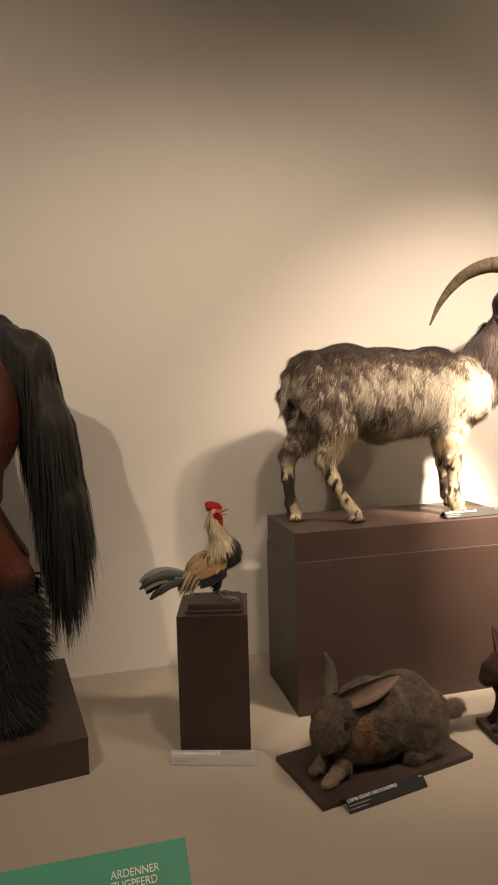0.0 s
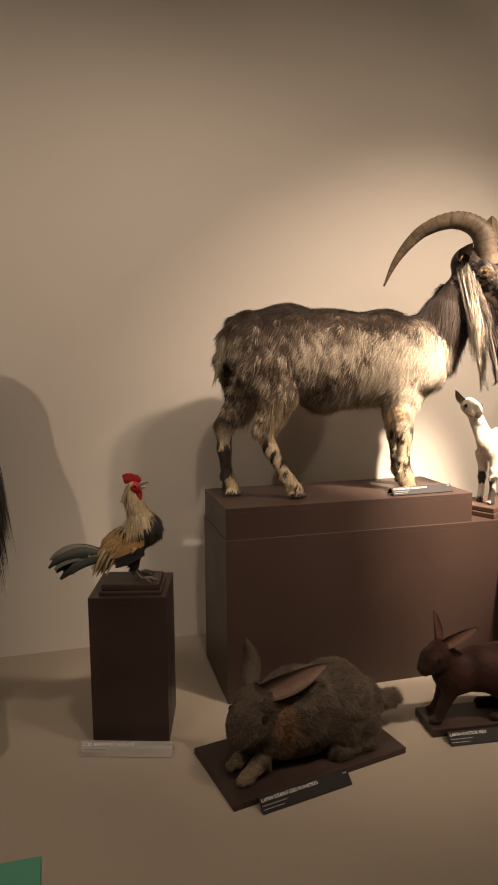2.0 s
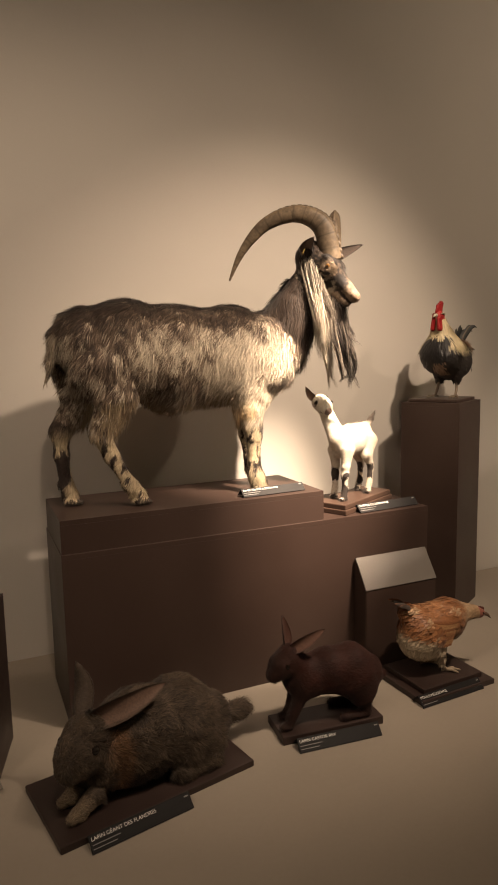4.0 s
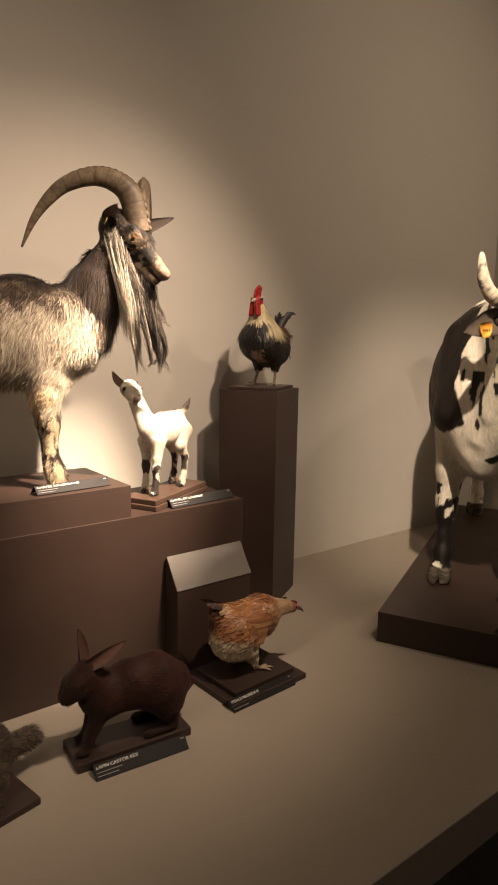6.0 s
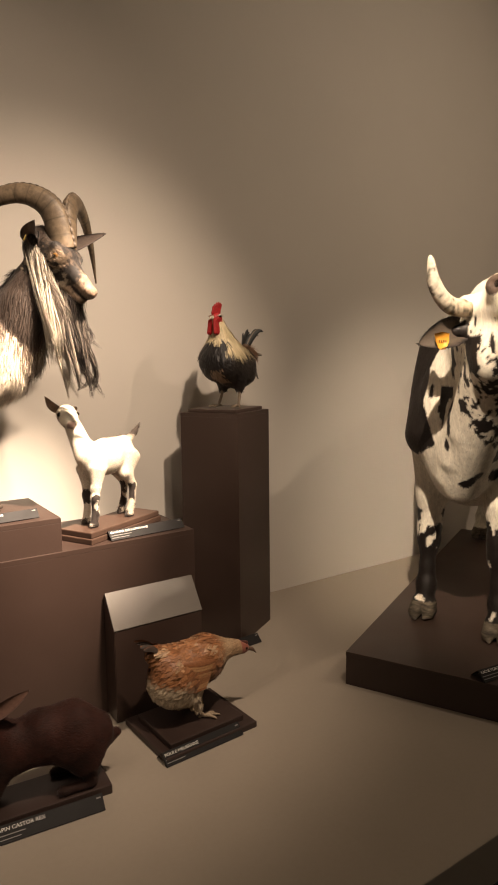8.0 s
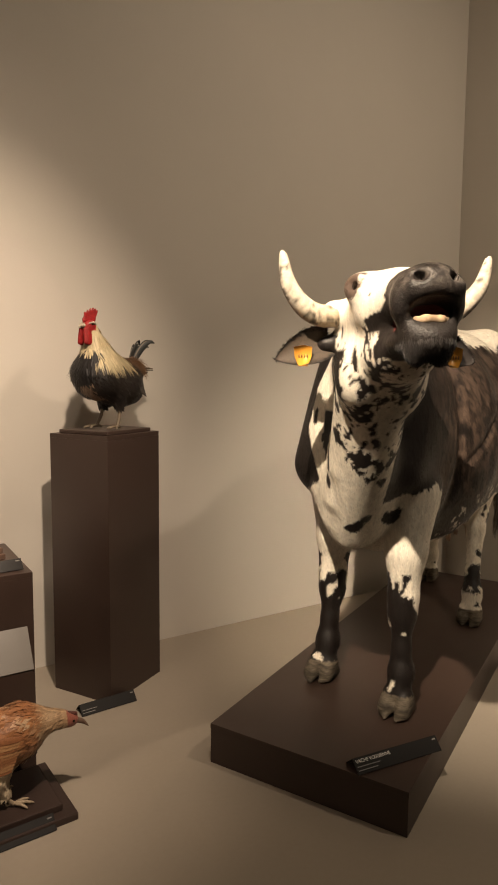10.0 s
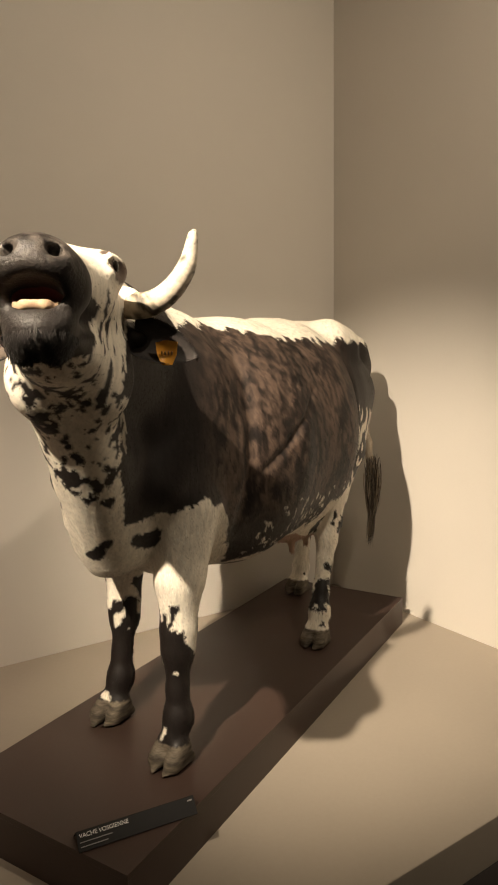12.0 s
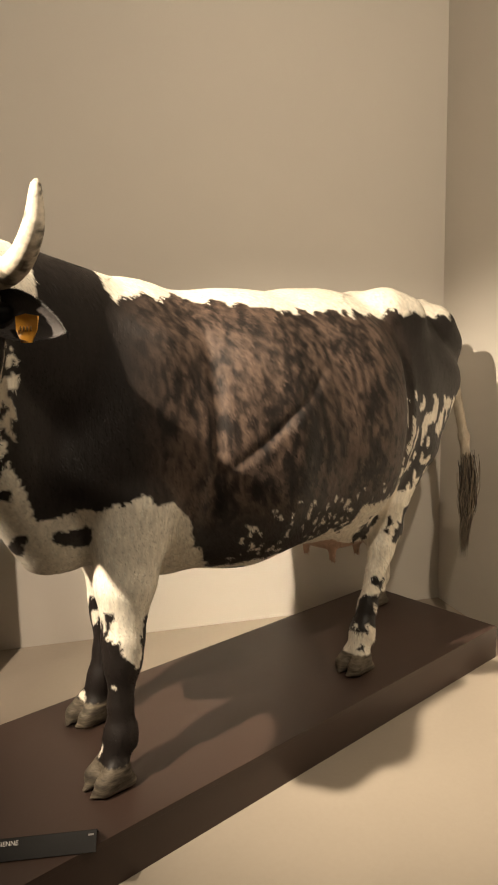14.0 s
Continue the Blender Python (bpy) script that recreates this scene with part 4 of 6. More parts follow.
        ring = (np.hypot(hx - 0.108, hz - 0.016) < 0.033) & (np.abs(hy) > 0.030)
        hc = np.where((ring & (hb > 0.40))[:, None], V(0.24, 0.175, 0.12), hc)
        lip = (np.abs(hz + 0.031 - 0.12 * (0.24 - hx)) < 0.006) & (hx > 0.19)
        hc = np.where(lip[:, None], V(0.035, 0.024, 0.020), hc)
        hc = hc * np.where(hx > 0.18, 0.55 + 0.75 * vnoise(p, 130, 29), 1.0)[:, None]
        return np.where(near(p)[:, None], hc, c)

    hxv = ((v - p0) @ hd)[t].mean(1)
    zt = v[t].mean(1)[:, 2]
    o.add(v, t, np.where(zt < 0.026, 2, np.where((hxv > 0.240) & near(v[t].mean(1)), 4, 0)), paint(v))

    def length(p):
        x, z = p[:, 0], p[:, 2]
        L = 0.050 + 0.030 * sstep(0.46 - z, -0.02, 0.08) + 0.025 * neck(p) + 0.020 * sstep(z, 0.70, 0.77)
        L = L * (0.75 + 0.5 * vnoise(p, 30, 77))
        L = np.where(z < 0.34, 0.034, L)
        L = np.where((z < 0.44) & (np.abs(x) > 0.2), 0.032, L)
        L = np.where(z < 0.27, 0.015, L)
        L = np.where(z < 0.11, 0.026, L)
        close = np.linalg.norm(p - p0, axis=1)
        L = np.where(close < 0.17, 0.020, L)
        hx = (p - p0) @ hd
        return np.where(near(p), np.where(hx > 0.14, 0.005, 0.012), L)

    def comb(p, n):
        body = V(-0.50, 0, -0.85) + 0.9 * np.stack([fbm(p, 22, 51) - 0.5, 0.6 * (fbm(p, 22, 52) - 0.5), fbm(p, 22, 53) - 0.5], 1)
        out = np.where((neck(p) > 0.5)[:, None], V(-0.35, -0.1, -1.0) + 0.4 * (body - V(-0.5, 0, -0.85)), body)
        return np.where(near(p)[:, None], -hd, out)
    rise = lambda p: (p[:, 2] > 0.028).astype(float)
    o.hair(v, t, 165000, comb, length, lambda p: np.where(p[:, 2] < 0.27, 0.0018, 0.0024), paint, 0.26, 0.30, 0, rise, 7, 0.22, vary=0.45)
    # dark crest along the back and up the nape
    ridge = lambda p: lerp(V(0.020, 0.014, 0.011), V(0.11, 0.08, 0.06), sstep(vnoise(p, 70, 61), 0.5, 0.85))
    o.hair(v, t, 9000, lambda p, n: np.tile(V(-0.8, 0.0, -0.2), (len(p), 1)), 0.058, 0.0024, ridge, 0.42, 0.35, 0,
           lambda p: (((p[:, 2] > 0.735) & (p[:, 0] < 0.36)) | ((neck(p) > 0.4) & ~near(p) & (np.abs((p - p0) @ rt) < 0.035) & (p[:, 2] > 0.66) & (p[:, 2] < 0.90) & (np.linalg.norm(p - p0, axis=1) > 0.12))).astype(float), 17, 0.25)
    # shaggy hams, belly and elbow fringe
    o.hair(v, t, 6500, lambda p, n: np.tile(V(-0.15, 0, -1), (len(p), 1)), lambda p: 0.035 + 0.05 * vnoise(p, 30, 4), 0.0022, lambda p: lerp(V(0.12, 0.082, 0.052), V(0.52, 0.40, 0.25), vnoise(p, 70, 3)), 0.18, 0.6, 0,
           lambda p: ((p[:, 2] > 0.31) & (p[:, 2] < 0.44) & (np.abs(p[:, 0] + 0.10) < 0.30)).astype(float), 8, 0.18)
    # whiskered cheek, pale mane and dark beard
    grey, white, blk = V(0.15, 0.12, 0.095), V(0.46, 0.41, 0.34), V(0.022, 0.016, 0.013)
    o.piece("mane", "long pale grey throat locks")
    for i in range(9):
        k = i / 8
        top = H(0.005 + 0.085 * k, 0.048, -0.012 - 0.030 * k)
        end = W(1.875 + 0.065 * k, 2.545 - 0.035 * k, 1.40 - 0.10 * math.sin(2.6 * k + 0.5))
        o.lock([top, top + V(0.004, -0.020, -0.05), lerp(top, end, np.array([0.62]))[0] + V(-0.006 + 0.012 * k, -0.022, 0), end], hd * 0.018, 0.009, 480, grey, white, 0.0010, 0.022, 30 + i, mixed=0.75 - 0.45 * k)
    root = H(0.035, 0.050, -0.030)
    o.lock([root, W(1.866, 2.515, 1.50), W(1.902, 2.525, 1.35), W(1.950, 2.560, 1.18)], hd * 0.034, 0.011, 700, V(0.34, 0.27, 0.20), V(0.64, 0.57, 0.46), 0.0013, 0.022, 50, mixed=0.85)
    far = H(0.05, -0.045, -0.04)
    o.lock([far, far + V(0.02, 0, -0.12), far + V(0.01, 0, -0.30)], hd * 0.04, 0.008, 320, grey, white, 0.0016, 0.012, 51)
    o.piece("beard", "long dark pointed beard")
    chin = H(0.165, 0.0, -0.062)
    o.lock([chin, chin + V(0.018, -0.008, -0.07), W(1.982, 2.475, 1.32), W(2.020, 2.510, 1.185)], hd * 0.046, 0.012, 700, blk, grey, 0.0014, 0.026, 60, mixed=0.35)
    o.lock([H(0.15, 0.012, -0.058), H(0.15, 0.014, -0.058) + V(0.0, -0.01, -0.11), W(1.955, 2.475, 1.27), W(1.965, 2.50, 1.215)], hd * 0.030, 0.008, 360, blk, V(0.30, 0.25, 0.20), 0.0014, 0.026, 61, mixed=0.45)
    o.lock([H(0.20, -0.008, -0.052), H(0.20, -0.008, -0.052) + V(0.016, 0.0, -0.09), W(2.005, 2.46, 1.36)], hd * 0.022, 0.010, 300, blk, grey, 0.0014, 0.022, 62, mixed=0.3)
    o.piece("tail_hair")
    o.lock([W(0.850, 2.68, 1.40), W(0.832, 2.675, 1.33), W(0.800, 2.67, 1.225)], V(0.008, 0, 0.03), 0.009, 260, V(0.10, 0.07, 0.05), V(0.50, 0.42, 0.31), 0.0022, 0.008, 63, mixed=0.55)
    for s in (1, -1):
        o.piece("ear", "dark pricked ear with a paler hollow")
        line = [H(-0.015, 0.052, 0.004), H(-0.010, 0.092, 0.028), H(0.004, 0.124, 0.082)] if s > 0 else [H(0.020, -0.050, -0.004), H(0.045, -0.092, 0.052), H(0.080, -0.150, 0.148)]
        o.ear(line, V(-0.25, -1.0, 0.15) if s > 0 else V(-0.2, -0.8, 0.55), 0.060 if s > 0 else 0.066, 0.26, V(0.022, 0.015, 0.012), V(0.15, 0.10, 0.075) if s > 0 else V(0.07, 0.05, 0.04), 0, 0.004, 0.5, 900, 0.007)
    right = [W(1.930, 2.528, 1.705), W(1.908, 2.540, 1.825), W(1.864, 2.570, 1.880), W(1.80, 2.618, 1.898), W(1.72, 2.675, 1.870), W(1.664, 2.714, 1.814), W(1.619, 2.746, 1.740), W(1.582, 2.77, 1.645)]
    for k in (0, 1):
        o.piece("horn", "long ridged brown horn, curved back")
        foot = right[0] - 2 * ((right[0] - p0) @ rt) * rt - rt * 0.022
        pts = right if k == 0 else [foot + V(0.55, 0.83, 0) * np.hypot(*(p - right[0])[:2]) + V(0, 0, p[2] - right[0][2]) for p in right]
        hc = lambda p, al: lerp(V(0.060, 0.044, 0.030), V(0.23, 0.170, 0.110), 0.12 + vnoise(p, 26, 5) * 0.7 + 0.35 * al) * (1 - 0.45 * np.exp(-((np.abs(np.sin(al ** 0.9 * math.pi * 13 + 0.6 * vnoise(p, 20, 8)))) / 0.16) ** 2))[:, None] * (0.8 + 0.35 * vnoise(p, 130, 9))[:, None]
        flat_ = unit(np.cross(pts[0] - pts[3], pts[-1] - pts[3]))
        o.tube(pts, [0.045, 0.043, 0.038, 0.033, 0.028, 0.022, 0.014, 0.004], hc, 2, 22, 190, 0.022, 13, 0.66, flat_)
        # the knobbed keel along the front edge
        ln = spline(pts, 40)
        tn = unit(np.gradient(ln, axis=0))
        outw = unit(np.cross(tn, flat_))
        outw = outw * np.sign((outw * (ln - ln.mean(0))).sum(1).sum())
        rad = np.interp(np.linspace(0, 7, 40), range(8), [0.045, 0.043, 0.038, 0.033, 0.028, 0.022, 0.014, 0.004])
        keel = (ln + outw * (rad * 0.95)[:, None])[:22]
        o.tube(keel, np.linspace(0.0080, 0.003, 22), lambda p, al: lerp(V(0.05, 0.036, 0.026), V(0.20, 0.15, 0.10), vnoise(p, 90, 5)), 2, 8, 130, 0.55, 17)
    for s in (1, -1):
        o.piece("eye", "amber glass eye")
        o.bead(H(0.098, 0.058 * s, 0.024), 0.0115, V(0.12, 0.06, 0.018), 3)
        o.bead(H(0.099, 0.0668 * s, 0.024), (0.0052, 0.0052, 0.0040), V(0.005, 0.004, 0.003), 3)
    o.piece("ear_tag", "small yellow ear tag")
    o.tube([H(-0.004, 0.110, 0.022), H(0.004, 0.116, 0.006), H(-0.002, 0.104, -0.002)], [0.002, 0.003, 0.002], V(0.30, 0.21, 0.05), 6, 8, 12)
    o.piece("ear_tag", "small yellow ear tag")
    o.bead(H(0.035, -0.098, 0.050), (0.007, 0.006, 0.010), V(0.70, 0.50, 0.06), 6)
    return o.build("goat", pose(*O) @ pose(0, 0, 0.002), "shaggy grey mounted billy goat with long curved horns and beard", "goat")


def kid():
    o = Mount()
    f = Frame(0.0055)
    f.chain([(V(0.085, 0, 0.245), (0.045, 0.062)), (V(0.0, 0, 0.255), (0.052, 0.066)), (V(-0.09, 0, 0.272), (0.046, 0.060))], 0.03)
    f.seg(V(0.10, -0.01, 0.275), V(0.112, -0.060, 0.385), (0.034, 0.046), (0.028, 0.033), 0.03)
    a = math.radians(57)
    hd, rt = unit(V(math.cos(a), math.sin(a), -0.26)), V(math.sin(a), -math.cos(a), 0)
    up = np.cross(rt, hd)
    p0 = V(0.118, -0.085, 0.425)
    H = lambda x, y, z: p0 + hd * x + rt * y + up * z
    f.seg(H(0, 0, 0), H(0.045, 0, 0), 0.037, 0.034, 0.015, rt)
    f.seg(H(0.045, 0, -0.004), H(0.084, 0, -0.008), (0.026, 0.026), (0.020, 0.019), 0.015, rt)
    f.seg(H(0.13, 0, -0.020), H(0.075, 0, -0.020), (0.02, 0.0018), (0.02, 0.0018), 0.002, rt, cut=True)
    for s in (1, -1):
        f.ball(H(0.037, 0.039 * s, 0.012), 0.0080, 0.004, cut=True)

    def leg(pts):
        f.chain(pts, 0.012)
        x, y, z = pts[-1][0]
        f.seg(V(x - 0.008, y, 0.010), V(x + 0.014, y, 0.009), (0.014, 0.010), (0.011, 0.009), 0.005)
    for y, dx in ((0.034, 0.015), (-0.034, -0.01)):
        leg([(V(0.085, y, 0.22), (0.026, 0.038)), (V(0.085 + dx, y, 0.15), (0.016, 0.019)), (V(0.09 + dx, y, 0.11), 0.016), (V(0.09 + dx, y, 0.05), 0.012), (V(0.10 + dx, y, 0.022), 0.013)])
        leg([(V(-0.10, y, 0.25), (0.03, 0.052)), (V(-0.085 + dx, y, 0.185), (0.022, 0.03)), (V(-0.125 + dx, y, 0.125), (0.013, 0.016)), (V(-0.115 + dx, y, 0.05), 0.012), (V(-0.10 + dx, y, 0.022), 0.013)])
    f.chain([(V(-0.13, 0, 0.31), 0.014), (V(-0.170, 0, 0.335), 0.009), (V(-0.205, 0, 0.372), 0.003)], 0.012)
    v, t = f.skin()

    def paint(p):
        x, y, z = p.T
        c = lerp(V(0.80, 0.75, 0.65), V(0.66, 0.55, 0.41), fbm(p, 14, 3) * 0.6 + 0.5 * sstep(-x, 0.0, 0.12))
        c = lerp(c, V(0.06, 0.045, 0.035), sstep(z, 0.318, 0.33) * (x < 0.02) * (np.abs(y) < 0.012))
        dk = ((z < 0.14) & (fbm(p * V(1, 1, 0.6), 34, 5) + 2.0 * np.where(x > 0, x - 0.10, x + 0.10) > 0.50)) | (z < 0.012)
        c = np.where(dk[:, None], V(0.045, 0.035, 0.03), c)
        hx, hy = (p - p0) @ hd, (p - p0) @ rt
        side = (np.hypot(hx - 0.030, (p - p0) @ up - 0.008) < 0.0135) & (np.abs(hy) > 0.014) & (np.abs(hy) < 0.05) & (vnoise(p, 110, 8) > 0.28)
        c = np.where((side & (z > 0.35))[:, None], V(0.14, 0.09, 0.055), c)
        c = np.where(((hx > 0.094) & (z > 0.34) & ((p - p0) @ up > -0.014))[:, None], V(0.16, 0.10, 0.08), c)
        lip = (np.abs((p - p0) @ up + 0.020) < 0.004) & (hx > 0.06) & (z > 0.34)
        c = np.where(lip[:, None], V(0.07, 0.045, 0.035), c)
        return c
    o.add(v, t, 0, paint(v))
    o.hair(v, t, 52000, lambda p, n: np.tile(V(-0.5, 0, -0.7), (len(p), 1)), lambda p: np.where(p[:, 2] < 0.05, 0.011, np.where(p[:, 2] < 0.14, 0.006, np.where(p[:, 0] < -0.15, 0.012, 0.010))), 0.0010, paint, 0.15, 0.2, 0, None, 4, 0.3)
    for s in (1, -1):
        o.piece("ear", "brown pricked ear")
        o.ear([H(-0.012, 0.026 * s, 0.014), H(0.000, 0.056 * s, 0.040), H(0.012, 0.080 * s, 0.078)] if s > 0 else [H(-0.018, -0.026, 0.006), H(-0.045, -0.034, 0.004), H(-0.085, -0.036, -0.016)], hd, 0.032, 0.24, V(0.13, 0.085, 0.055), V(0.30, 0.20, 0.14), 0, 0.003, 0.5, 400, 0.005)
        o.piece("eye")
        o.bead(H(0.037, 0.034 * s, 0.012), 0.0080, V(0.01, 0.007, 0.005), 3)
    return o.build("kid_goat", pose(2.105, 2.65, 0.699, 0, 0, 205), "small white mounted kid with brown face and dark knees", "goat")


def bird_feet(o, legs, color, thick=0.007):
    for (hip, foot, yaw) in legs:
        o.piece("leg", "scaly bare leg with spread toes")
        hip, foot = np.array(hip), np.array(foot)
        knee = (hip + foot) / 2 + V(-0.012, 0, 0.0)
        o.tube([hip, knee, foot + V(0, 0, 0.006)], [thick * 1.3, thick, thick * 0.9], color, 4, 10, 16, 0.06, 10)
        for a, ln in ((0.0, 0.055), (0.55, 0.045), (-0.55, 0.045), (math.pi, 0.025)):
            d = V(math.cos(yaw + a), math.sin(yaw + a), 0)
            o.tube([foot + V(0, 0, 0.009), foot + d * ln * 0.5 + V(0, 0, 0.010), foot + d * ln * 0.85 + V(0, 0, 0.006), foot + d * ln + V(0, 0, 0.003)], [thick * 0.85, thick * 0.75, thick * 0.6, 0.0015], color, 4, 8, 14, 0.08, 7)


def comb_of(o, f_h, crest, hd, n, h0, red):
    """The serrated red comb: a thin ridge with points."""
    o.piece("comb", "serrated red comb")
    f = Frame(0.0028)
    a, b = crest
    f.seg(a, b, (0.0055, 0.011), (0.005, 0.010), 0.006, np.cross(hd, V(0, 0, 1)))
    for i in range(n):
        s = (i + 0.3) / n
        p = a * (1 - s) + b * s
        lean = V(0, 0, 1) - hd * (0.55 * (1 - s))
        f.seg(p, p + unit(lean) * h0 * (0.75 + 0.5 * math.sin(math.pi * min(1, s + 0.15))), (0.0050, 0.007), (0.0040, 0.004), 0.005, np.cross(hd, V(0, 0, 1)))
    v, t = f.skin()
    o.add(v, t, 4, lerp(red * 0.75, red, vnoise(v, 220, 3)))


RED = V(0.42, 0.016, 0.018)


def tall_rooster():
    o = Mount()
    f = Frame(0.005)
    f.seg(V(-0.05, 0, 0.190), V(0.060, 0, 0.222), (0.096, 0.096), (0.098, 0.096), 0.03)
    f.seg(V(-0.05, 0, 0.21), V(-0.135, 0, 0.245), (0.075, 0.075), (0.045, 0.050), 0.03)
    f.ball(V(-0.11, 0, 0.165), (0.060, 0.062, 0.060), 0.03)
    f.seg(V(0.045, 0, 0.265), V(0.085, 0, 0.385), (0.078, 0.080), (0.029, 0.032), 0.04)
    f.ball(V(0.095, 0, 0.410), (0.030, 0.024, 0.027), 0.015)
    for s in (1, -1):
        f.seg(V(0.0, 0.045 * s, 0.16), V(-0.01, 0.048 * s, 0.10), 0.036, 0.016, 0.02)
    v, t = f.skin()

    def paint(p):
        x, y, z = p.T
        n = fbm(p, 25, 3)
        c = lerp(V(0.010, 0.009, 0.009), V(0.030, 0.020, 0.015), n)
        c = lerp(c, V(0.20, 0.10, 0.045), sstep(z + 0.3 * x * -1, 0.285, 0.30) * (x < 0.0))
        hack = sstep(z - 0.262 + 0.04 * (n - 0.5) + 0.25 * np.maximum(-x, 0) - 0.25 * np.maximum(x - 0.07, 0), 0.0, 0.015)
        c = lerp(c, V(0.66, 0.55, 0.34), hack * (x > -0.05))
        c = np.where(((z > 0.395) & (x > 0.085) & (np.abs(y) > 0.004))[:, None], RED, c)
        c = lerp(c, V(0.46, 0.36, 0.22), sstep(-x, 0.125, 0.15) * sstep(0.20 - z, -0.02, 0.02))
        c = np.where(((z > 0.20) & (z < 0.315) & (x > 0.095 + 0.02 * (n - 0.5)) & (np.abs(y) < 0.055))[:, None], V(0.012, 0.010, 0.010), c)
        c = np.where(((z < 0.20) & (z > 0.13) & (x > 0.05) & (np.abs(y - 0.02) < 0.02))[:, None], V(0.26, 0.17, 0.11), c)
        return c
    o.add(v, t, 5, paint(v))
    comb = lambda p, n: np.where((p[:, 2] > 0.25)[:, None], V(-0.2, 0, -1), V(-0.75, 0, -0.45))
    o.hair(v, t, 9000, comb, lambda p: np.where(p[:, 2] > 0.26, 0.060, 0.032), lambda p: np.where(p[:, 2] > 0.26, 0.0042, 0.012), paint, 0.12, 0.2, 5, lambda p: (~((p[:, 2] > 0.385) & (p[:, 0] > 0.07))).astype(float), 5, 0.15, 0.9)
    comb_of(o, 0, (V(0.070, 0, 0.437), V(0.125, 0, 0.432)), V(1, 0, 0), 6, 0.040, RED)
    g = Frame(0.003)
    for s in (1, -1):
        g.seg(V(0.114, 0.013 * s, 0.398), V(0.116, 0.018 * s, 0.345), (0.009, 0.022), (0.011, 0.023), 0.008)
        g.ball(V(0.10, 0.021 * s, 0.408), (0.020, 0.008, 0.018), 0.006)
    o.piece("wattles", "red face skin and wattles")
    wv, wt = g.skin()
    o.add(wv, wt, 4, lerp(RED * 0.7, RED, vnoise(wv, 200, 4)))
    o.piece("beak")
    o.tube([V(0.115, 0, 0.412), V(0.138, 0, 0.411), V(0.150, 0, 0.402)], [0.010, 0.007, 0.001], V(0.55, 0.48, 0.36), 2, 10, 14)
    for s in (1, -1):
        o.piece("eye")
        o.bead(V(0.103, 0.027 * s, 0.417), 0.0052, V(0.02, 0.01, 0.005), 3)
        o.tube([V(0.085, 0.026 * s, 0.418), V(0.10, 0.031 * s, 0.424), V(0.118, 0.026 * s, 0.420)], [0.003, 0.004, 0.003], V(0.62, 0.55, 0.45), 4, 8, 12)
    rng = random.Random(4)
    o.piece("tail")
    for i in range(12):
        y = rng.uniform(-1, 1)
        ln = rng.uniform(0.09, 0.14)
        pts = [V(-0.135, 0.02 * y, 0.275) + V(-ln * (0.75 * q - 0.1 * q * q), y * 0.045 * q, ln * (1.25 * q - 0.62 * q * q * q)) for q in np.linspace(0, 1, 10)]
        o.quill(pts, 0.020, V(0.5, y * 1.5 + 0.4, 0.7), V(0.014, 0.016, 0.015) if i % 4 else V(0.12, 0.085, 0.05))
    for i in range(22):
        y = rng.uniform(-0.05, 0.05)
        ln = rng.uniform(0.06, 0.10)
        up_ = rng.uniform(-0.3, 0.6)
        p = V(-0.12, y * 0.5, 0.235)
        pts = [p + V(-ln * s, y * 0.6 * s, ln * up_ * s - 0.9 * ln * s * s * up_ * 0.7) for s in np.linspace(0, 1, 9)]
        o.quill(pts, 0.018, V(0.1, y * 6, 1), lerp(V(0.02, 0.02, 0.018), V(0.16, 0.10, 0.06), np.full(1, rng.random() ** 3))[0])
    for s in (1, -1):
        o.piece("wing")
        for i in range(9):
            z = 0.24 - 0.010 * i
            pts = [V(0.03 - 0.16 * q - 0.004 * i, s * (0.078 + 0.012 * math.sin(3 * q) - 0.02 * q), z + 0.02 * q * (1 - q) * 4 - 0.03 * q) for q in np.linspace(0, 1, 8)]
            o.quill(pts, 0.022, V(0, s, 0.3), lerp(V(0.02, 0.018, 0.016), V(0.22, 0.12, 0.05), np.full(1, 0.9 if i < 3 else 0.05 * (i % 3)))[0])
    bird_feet(o, [(V(-0.01, 0.045, 0.12), V(0.0, 0.05, 0), 0.2), (V(-0.01, -0.045, 0.12), V(0.02, -0.052, 0), -0.3)], V(0.22, 0.17, 0.12))
    return o.build("rooster", pose(2.80, 2.84, 1.101, 0, 0, 203), "mounted black rooster with cream neck, red comb and wattles", "rooster")


